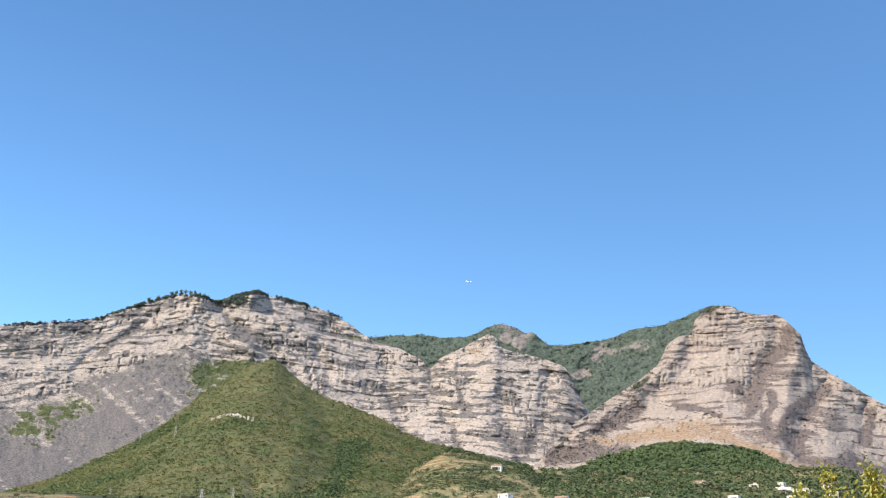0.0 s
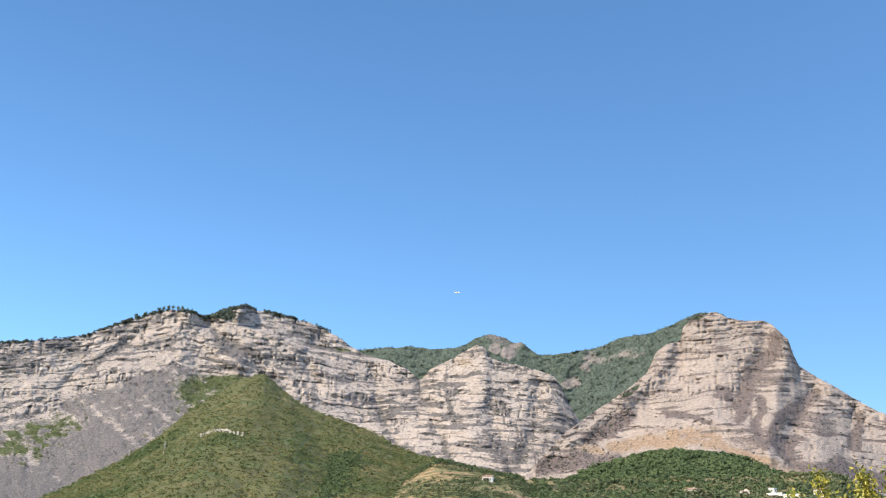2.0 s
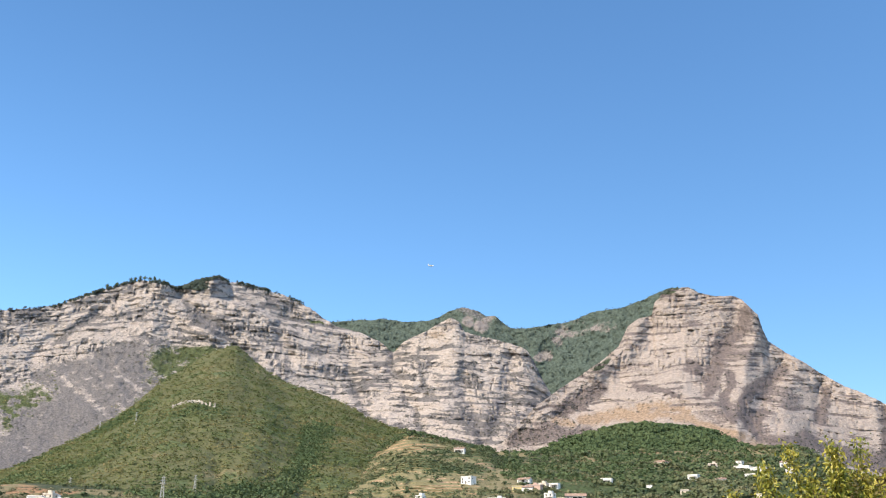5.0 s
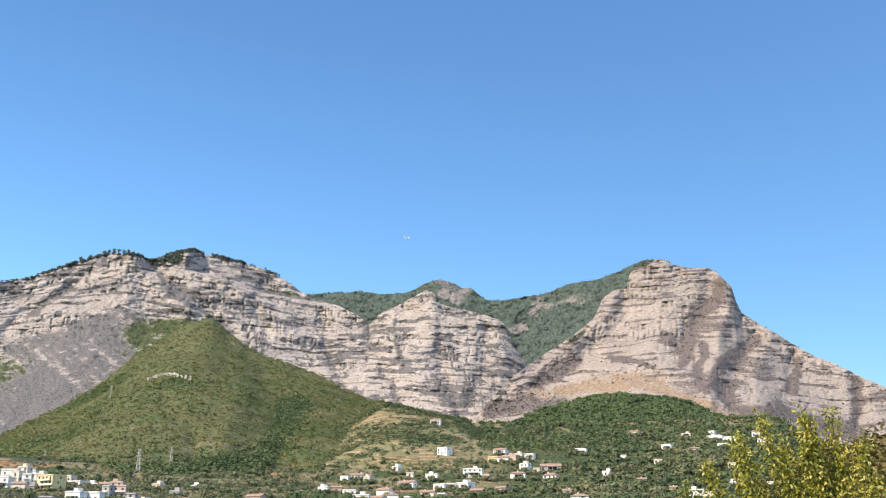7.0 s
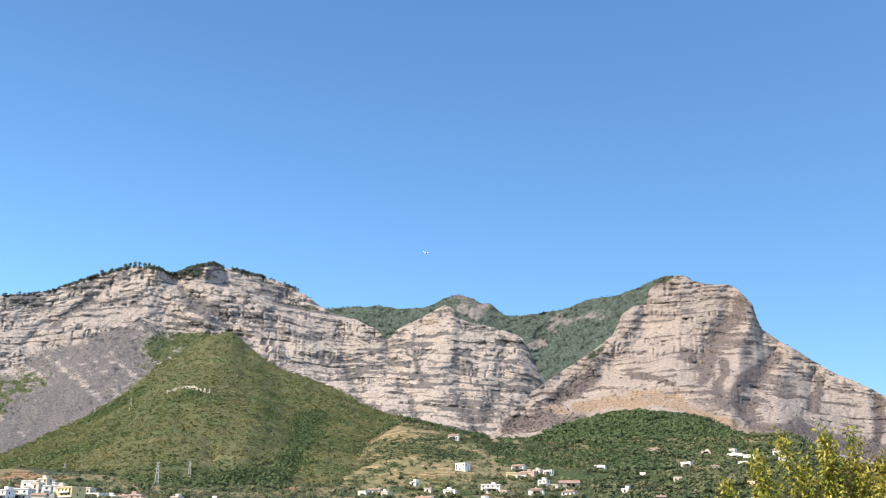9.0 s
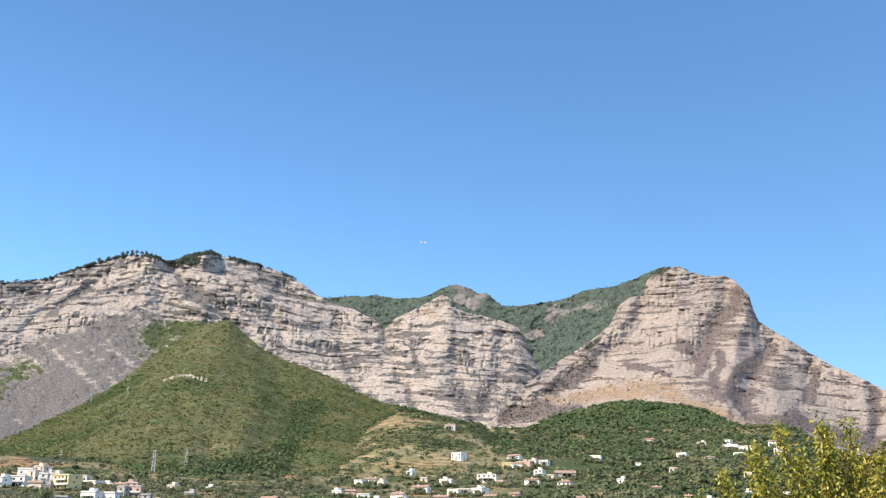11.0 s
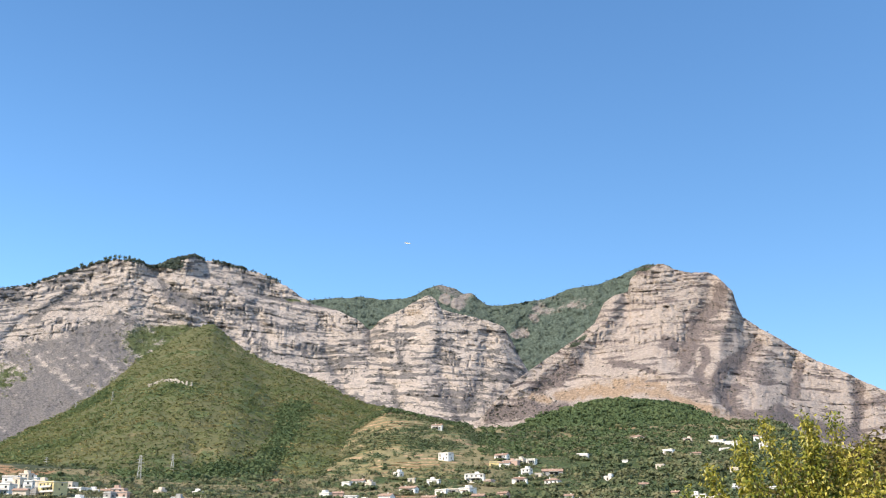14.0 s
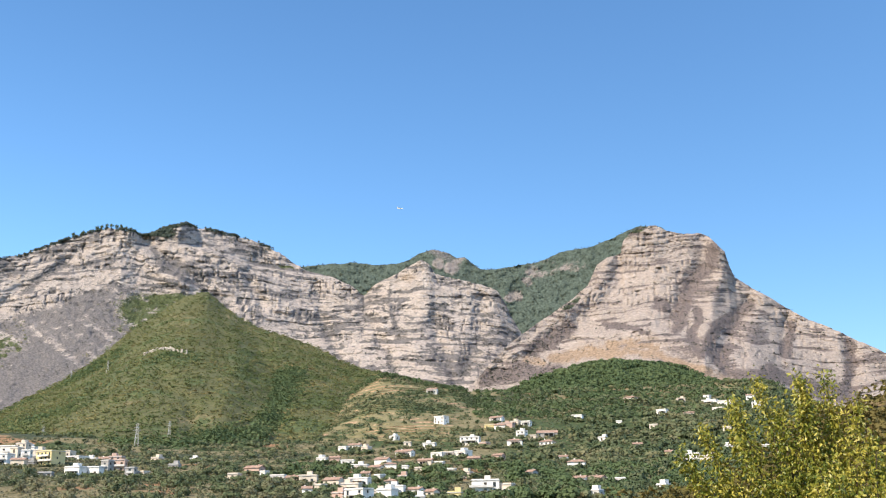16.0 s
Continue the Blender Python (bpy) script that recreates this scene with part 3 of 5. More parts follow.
def hill_cover(x, y, z, v, A, extra):
    n1, n2 = fbm(x / 45, y / 45, z / 45, 4, 81), fbm(x / 170, y / 170, z / 120, 4, 82)
    E = rise(x, y, z)
    dry = step(0.1, 0.5, n2 + 0.25 * n1)
    top = patch(A, E, -8.39, 9.93, 4.2, 1.0, -22)
    vale = crease(A + 1.6 * n2, E + 1.2 * n2, VALE, 0.62) * step(-0.3, 0.2, n1 + 0.2)
    return np.stack([step(0.0, 0.5, n1) * 0.9, np.maximum(step(0.0, 0.4, -n2), vale), (1 - vale) * np.maximum(0.8 * dry * step(0.0, 0.3, n1), 0.55 * top * step(-0.2, 0.3, n1))], -1)


hill, hill_front = mountain("maquis_hill", (-33.89, 2.46, -29.01, 4.4, -26.07, 5.4, -24.02, 6.2, -22.73, 7.06, -21.39, 7.79, -20.03, 8.73, -19.2, 9.4, -18.5, 10.1, -17.7, 10.8, -16.8, 11.5, -15.8, 12.2, -14.9, 12.75, -14.24, 13.02, -13.72, 13.05, -13.29, 12.78, -12.63, 12.24, -11.65, 11.63, -10.35, 11.03, -8.73, 10.57, -7.43, 10.1, -6.12, 9.37, -4.82, 8.85, -2.87, 8.52, -0.92, 7.67, 1, 6.36, 2.88, 4.75), (-40, 1500, -24, 1600, -13.3, 1850, -6, 1550, 2, 1350), (-40, 560, -24, 640, -13, 690, -6, 760, 2, 900),
    480, 190, lambda v: v ** 0.9, soft_relief(42, 170, 9, 90, ((28, 0.72, (-11.29, 10.53, -9.6, 7.39, -8.61, 5.52, -7.31, 3.65)), (-18, 1.2, (-13.77, 12.84, -15.68, 10.73, -17.08, 8.83, -19, 6.65)), (-25, 0.81, (-11.96, 11.47, -11.86, 8.94, -12.37, 6.13)), (20, 0.49, (-16.5, 9.16, -14.58, 7.35, -13.86, 5.2)))), hill_cover, hill_mat, "broad green hill covered in low scrub and small trees", "hill", rough=0.05, back=500, round_off=2.2)


def terrace_relief(x, y, z, v, A):
    st, f = stair((z + 16 * fbm(x / 120, y / 120, 0 * x, 3, 95)) / 5.0, 0.5)
    return 16 * st + 18 * fbm(x / 130, y / 160, 0 * x, 3, 96), f


def terrace_cover(x, y, z, v, A, f):
    n1 = fbm(x / 30, y / 30, z / 30, 4, 97)
    return np.stack([step(0.2, 0.5, n1) * 0.8, step(0.45, 0.7, f) * step(-0.1, 0.3, n1 + 0.1), step(0.0, 0.3, -n1) * step(0.5, 0.2, f)], -1)


terrace, terrace_front = mountain("terraced_hill", (-7.0, 5.9, -6.2, 6.8, -5.5, 7.4, -4.9, 7.85, -4.27, 8.28, -3.62, 8.58, -2.91, 8.56, -1.67, 8.15, -0.38, 7.9, 0.92, 7.7, 1.88, 6.95, 2.89, 6.0, 3.8, 5.2, 4.8, 4.4), (-4.5, 1180, 4.5, 1120), (-4.5, 780, 4.5, 780), 260, 130, lambda v: v, terrace_relief, terrace_cover, terrace_mat,
    "small hill cut into stepped dry-grass terraces", "hill", rough=0.03, back=160, back_slope=0.5, sink=1)


def knoll_cover(x, y, z, v, A, extra):
    n1 = fbm(x / 40, y / 40, z / 40, 4, 98)
    return np.stack([step(0.2, 0.6, n1), 1 - 0.5 * step(0.2, 0.6, n1), 0 * v], -1)


knoll, knoll_front = mountain("wooded_knoll", (-0.29, 5.4, 1.5, 6.0, 2.5, 6.75, 3.5, 7.4, 5.14, 8.1, 7.09, 8.6, 8.7, 9.0, 10.12, 8.94, 11.7, 8.86, 13.23, 8.47, 14.41, 7.88, 15.88, 7.22, 17.33, 6.77, 19.61, 6.22, 22.36, 5.53), (0, 1350, 10, 1500, 20, 1450), (0, 1080, 8, 1150, 20, 1200), 320, 110, lambda v: v, soft_relief(40, 140, 8, 99), knoll_cover, hill_mat,
    "low knoll under dense dark green woodland", "hill", rough=0.04, back=250)


def bank_cover(x, y, z, v, A, extra):
    n1 = fbm(x / 7, y / 7, z / 7, 4, 111)
    return np.stack([step(0.1, 0.5, n1), step(0.1, 0.5, -n1), 0.7 + 0 * v], -1)


bank, bank_front = mountain("bushy_bank", (11.51, -0.02, 12.16, 0.71, 12.81, 1.29, 13.44, 1.67, 14.48, 1.64, 16.57, 2, 18.79, 3.93, 20.06, 5.12, 21.83, 5.79, 22.96, 5.96, 23.78, 6.32, 25.25, 6.8, 27.45, 7.48, 31.2, 7.42), (10, 60, 17, 80, 24, 95, 40, 100), (10, 50, 24, 55, 40, 55), 160, 60, lambda v: v, soft_relief(4, 12, 0.8, 112), bank_cover, bank_mat,
    "near bank of brown and olive autumn scrub", "hill", rough=0.12, back=45, sink=2, back_slope=0.35)


# ---- plants in number ----
def crown_template(seed, n, lumps, squash=0.85):
    """A ragged crown of unit radius: many small leafy faces over several lumps, with gaps."""
    rng = np.random.default_rng(seed)
    cen = rng.normal(size=(lumps, 3)) * 0.42
    cen[:, 2] = np.abs(cen[:, 2]) * 0.8
    size = rng.uniform(0.38, 0.62, lumps)
    k = rng.integers(0, lumps, n)
    d = rng.normal(size=(n, 3))
    d /= np.linalg.norm(d, axis=1)[:, None]
    d[:, 2] = np.where(d[:, 2] < -0.4, -d[:, 2], d[:, 2])
    p = cen[k] + d * (size[k] * rng.uniform(0.8, 1.1, n))[:, None]
    t = np.cross(d, rng.normal(size=(n, 3)))
    t /= np.linalg.norm(t, axis=1)[:, None]
    b = np.cross(d, t)
    h = rng.uniform(0.16, 0.34, (n, 1)) * min(1.25, math.sqrt(75 / n))
    tilt = d * rng.uniform(-0.12, 0.12, (n, 1))
    co = np.stack([p - t * h - b * h * 0.5, p + t * h - b * h * 0.6 + tilt, p + b * h * 0.9 - tilt], 1).reshape(-1, 3)
    nrm = np.repeat(0.6 * d + 0.6 * p + 0.1 * np.cross(t, b) + rng.normal(0, 0.06, (n, 3)), 3, 0)
    co[:, 2] *= squash
    co[:, 2] -= co[:, 2].min() * 0.6
    return co, nrm / np.linalg.norm(nrm, axis=1)[:, None]


def scatter(name, pts, size, templates, mat, label, category, seed=0):
    """Many plants in one mesh."""
    rng = np.random.default_rng(seed)
    which = rng.integers(0, len(templates), len(pts))
    turn = rng.uniform(0, 2 * np.pi, len(pts))
    out, nout = [], []
    for k, (co, nr) in enumerate(templates):
        s = which == k
        c, si = np.cos(turn[s])[:, None], np.sin(turn[s])[:, None]
        sz = size[s][:, None]
        wide = rng.uniform(0.85, 1.2, (s.sum(), 1))
        px = pts[s, 0:1] + sz * wide * (c * co[None, :, 0] - si * co[None, :, 1])
        py = pts[s, 1:2] + sz * wide * (si * co[None, :, 0] + c * co[None, :, 1])
        pz = pts[s, 2:3] + sz * co[None, :, 2]
        out.append(np.stack([px, py, pz], -1).reshape(-1, 3))
        nout.append(np.stack([c * nr[None, :, 0] - si * nr[None, :, 1], si * nr[None, :, 0] + c * nr[None, :, 1], nr[None, :, 2] + 0 * c], -1).reshape(-1, 3))
    co = np.concatenate(out)
    me = bpy.data.meshes.new(name)
    fill_mesh(me, co, np.arange(len(co)).reshape(-1, 3), True)
    me.normals_split_custom_set_from_vertices(np.concatenate(nout).astype(np.float32))
    me.materials.append(mat)
    return tagged(new(name, me), label, category, "", "stuff")


def pick(front, n, seed, weight):
    """n places on a mountain's front, as even over its face as it is seen."""
    x, y, z, v, A, cov = front
    rng = np.random.default_rng(seed)
    w = np.maximum(weight(x, y, z, v, A, cov), 0)
    w = (w / w.sum()).ravel()
    i = rng.choice(w.size, n, p=w)
    p = np.stack([g.ravel()[i] for g in (x, y, z)], -1)
    p[:, :2] += rng.normal(0, 2.0, (n, 2))
    return p


# ---- houses ----
def part(name, bm, mat, parent, label=""):
    """One mesh object under a thing or under a part."""
    me = bpy.data.meshes.new(name)
    bm.to_mesh(me)
    bm.free()
    me.materials.append(mat)
    ob = new(name, me)
    ob.parent = parent
    return tagged(ob, label)


def box(bm, x0, x1, y0, y1, z0, z1):
    v = [bm.verts.new((x, y, z)) for z in (z0, z1) for y in (y0, y1) for x in (x0, x1)]
    for f in ((0, 2, 3, 1), (4, 5, 7, 6), (0, 1, 5, 4), (2, 6, 7, 3), (0, 4, 6, 2), (1, 3, 7, 5)):
        bm.faces.new([v[i] for i in f])
    return bm


def one_box(*dims):
    return box(bmesh.new(), *dims)


PAINT = {
    "white": ("white plastered", plain_material("white_plaster", (0.78, 0.73, 0.65), 0.9, 0.18, 0.35)),
    "cream": ("cream plastered", plain_material("cream_plaster", (0.64, 0.54, 0.42), 0.9, 0.2, 0.35)),
    "yellow": ("yellow plastered", plain_material("yellow_plaster", (0.66, 0.53, 0.26), 0.9, 0.15, 0.35)),
    "salmon": ("salmon-pink plastered", plain_material("salmon_plaster", (0.52, 0.36, 0.28), 0.9, 0.2, 0.35)),
    "grey": ("grey concrete", plain_material("bare_concrete", (0.36, 0.34, 0.31), 0.95, 0.3, 0.35)),
}
tile_mat = plain_material("clay_tiles", (0.34, 0.225, 0.165), 0.9, 0.35, 0.8)
slab_mat = plain_material("roof_slab", (0.55, 0.52, 0.48), 0.95, 0.25, 0.5)
glass_mat, gn_, gl_, gb_ = material("window_glass", 0.08)
gb_.inputs["Base Color"].default_value, gb_.inputs["Specular IOR Level"].default_value = (0.03, 0.035, 0.04, 1), 0.5
shutter_mat = plain_material("dark_shutter", (0.07, 0.06, 0.045), 0.7, 0.2, 2.0)
rail_mat = plain_material("balcony_parapet", (0.58, 0.55, 0.5), 0.9, 0.15, 0.5)


def gable(bm, w, d, z, h, over=0.5):
    x, y, t = w / 2 + over, d / 2 + over, 0.22
    lo = [bm.verts.new(p) for p in ((-x, -y, z), (x, -y, z), (x, y, z), (-x, y, z), (-x, 0, z + h), (x, 0, z + h))]
    hi = [bm.verts.new((p.co.x, p.co.y, p.co.z + t)) for p in lo]
    for f in ((0, 1, 5, 4), (2, 3, 4, 5)):
        bm.faces.new([hi[i] for i in f])
        bm.faces.new([lo[i] for i in reversed(f)])
    for a_, b_ in ((0, 1), (1, 5), (5, 2), (2, 3), (3, 4), (4, 0)):
        bm.faces.new((lo[a_], lo[b_], hi[b_], hi[a_]))
    return bm


def hip(bm, w, d, z, h, over=0.6):
    x, y, t = w / 2 + over, d / 2 + over, 0.2
    k = max(0.3, x - y * 0.9)
    base = [bm.verts.new(p) for p in ((-x, -y, z), (x, -y, z), (x, y, z), (-x, y, z))]
    eave = [bm.verts.new((p.co.x, p.co.y, z + t)) for p in base]
    top = [bm.verts.new((-k, 0, z + h)), bm.verts.new((k, 0, z + h))]
    bm.faces.new(list(reversed(base)))
    for i in range(4):
        j = (i + 1) % 4
        bm.faces.new((base[i], base[j], eave[j], eave[i]))
    bm.faces.new((eave[0], eave[1], top[1], top[0]))
    bm.faces.new((eave[2], eave[3], top[0], top[1]))
    bm.faces.new((eave[1], eave[2], top[1]))
    bm.faces.new((eave[3], eave[0], top[0]))
    return bm


house_places = []


def house(bearing, dist, w, h, paint, roof, turn, seed, place=None):
    rng = random.Random(seed)
    x, y = polar(bearing, dist)
    z = float(ground_z(np.array([x]), np.array([y]))[0]) - (1.0 if bearing < -14 else 0.0)
    if place:
        x, y, z = place
    h = max(2.8, h * 0.8)
    house_places.append((bearing, dist, w))
    d = max(5.0, min(w * rng.uniform(0.55, 0.8), 11.0))
    words, mat = PAINT[paint]
    roof_word = {"flat": "a flat roof", "gable": "a tiled gable roof", "hip": "a tiled hip roof"}[roof]
    storeys = max(1, round(h / 3.1))
    root = new("house")
    root.matrix_world = pose(x, y, z, 0, 0, -0.4 * bearing + 0.7 * turn - 20)
    tagged(root, f"{words} house of {('one storey', 'two storeys', 'three storeys', 'four storeys')[min(storeys, 4) - 1]} with {roof_word}", "house", "houses of the valley")
    part("wall", one_box(-w / 2, w / 2, -d / 2, d / 2, -6, h), mat, root)
    if roof == "flat":
        bm = one_box(-w / 2 - 0.35, w / 2 + 0.35, -d / 2 - 0.35, d / 2 + 0.35, h, h + 0.25)
        part("roof", bm, slab_mat, root, "pale concrete roof slab")
        bm = one_box(-w / 2, w / 2, -d / 2, -d / 2 + 0.2, h + 0.25, h + 0.75)
        box(bm, -w / 2, w / 2, d / 2 - 0.2, d / 2, h + 0.25, h + 0.75)
        box(bm, -w / 2, -w / 2 + 0.2, -d / 2 + 0.2, d / 2 - 0.2, h + 0.25, h + 0.75)
        box(bm, w / 2 - 0.2, w / 2, -d / 2 + 0.2, d / 2 - 0.2, h + 0.25, h + 0.75)
        part("parapet", bm, mat, root)
        if rng.random() < 0.5:
            cx = rng.uniform(-w / 4, w / 4)
            part("stair_tower", one_box(cx - 1.4, cx + 1.4, -1.2, d / 2 - 0.4, h + 0.25, h + 2.5), mat, root)
    else:
        rh = min(2.2, d * 0.22)
        if roof == "gable":
            for sx in (-w / 2, w / 2 - 0.3):
                bm = bmesh.new()
                vs = [bm.verts.new(p) for p in ((sx, -d / 2, h), (sx, d / 2, h), (sx, 0, h + rh), (sx + 0.3, -d / 2, h), (sx + 0.3, d / 2, h), (sx + 0.3, 0, h + rh))]
                for f in ((0, 2, 1), (3, 4, 5), (0, 3, 5, 2), (1, 2, 5, 4), (0, 1, 4, 3)):
                    bm.faces.new([vs[i] for i in f])
                part("gable_wall", bm, mat, root)
        part("roof", (gable if roof == "gable" else hip)(bmesh.new(), w, d, h + 0.02, rh + 0.1), tile_mat, root, "faded red clay tile roof")
        cx = rng.uniform(-w / 3, w / 3)
        part("chimney", one_box(cx - 0.35, cx + 0.35, d * 0.12, d * 0.12 + 0.7, h, h + rh + 0.9), mat, root)
    # a porch across the ground floor of some, its deep loggia only suggested
    if w > 8 and rng.random() < 0.5:
        lx = rng.uniform(-w / 8, w / 8)
        lw = w * rng.uniform(0.22, 0.34)
        log = part("porch_roof", one_box(lx - lw, lx + lw, -d / 2 - 2.6, -d / 2 - 0.004, 2.5, 2.72), tile_mat if rng.random() < 0.5 else slab_mat, root)
        for px_ in (lx - lw + 0.2, lx, lx + lw - 0.2):
            part("porch_post", one_box(px_ - 0.12, px_ + 0.12, -d / 2 - 2.5, -d / 2 - 2.26, -4, 2.497), rail_mat, log)
        # thin dark sheet on the wall in place of the recess's shade
        part("porch_shade", one_box(lx - lw * 0.8, lx + lw * 0.8, -d / 2 - 0.06, -d / 2 - 0.052, 0.1, 2.3), shutter_mat, root, "wide dark sheet standing for the porch's shaded recess")
    # windows and doors on the two faces towards the valley, with shutters and sills
    cols = max(1, int(w / 3.4))
    for s in range(storeys):
        z0 = s * (h / storeys)
        for c in range(cols):
            if rng.random() < 0.12:
                continue
            cx = -w / 2 + (c + 0.5) * w / cols + rng.uniform(-0.25, 0.25)
            tall = rng.random() < 0.35 or s == 0 and c == cols // 2
            lo, hi = (z0 + 0.1, z0 + 2.2) if tall else (z0 + 0.95, z0 + 2.2)
            win = part("window", one_box(cx - 0.65, cx + 0.65, -d / 2 - 0.05, -d / 2 + 0.02, lo, hi), shutter_mat if rng.random() < 0.6 else glass_mat, root)
            part("sill", one_box(cx - 0.7, cx + 0.7, -d / 2 - 0.2, -d / 2 - 0.004, lo - 0.12, lo - 0.01), rail_mat, win)
        if s > 0 and rng.random() < 0.7:
            bx = rng.uniform(-w / 6, w / 6)
            bw = w * rng.uniform(0.3, 0.45)
            bal = part("balcony", one_box(bx - bw, bx + bw, -d / 2 - 1.3, -d / 2 - 0.003, z0 - 0.18, z0), slab_mat, root, "concrete balcony slab")
            part("parapet", one_box(bx - bw, bx + bw, -d / 2 - 1.3, -d / 2 - 1.18, z0 + 0.003, z0 + 0.95), rail_mat, bal)
    for s in range(storeys):
        z0 = s * (h / storeys)
        for side in (-1, 1):
            cy = rng.uniform(-d / 5, d / 5)
            e = side * w / 2
            part("window", one_box(min(e, e + side * 0.05), max(e, e + side * 0.05), cy - 0.5, cy + 0.5, z0 + 0.95, z0 + 2.2), shutter_mat, root)
    return root


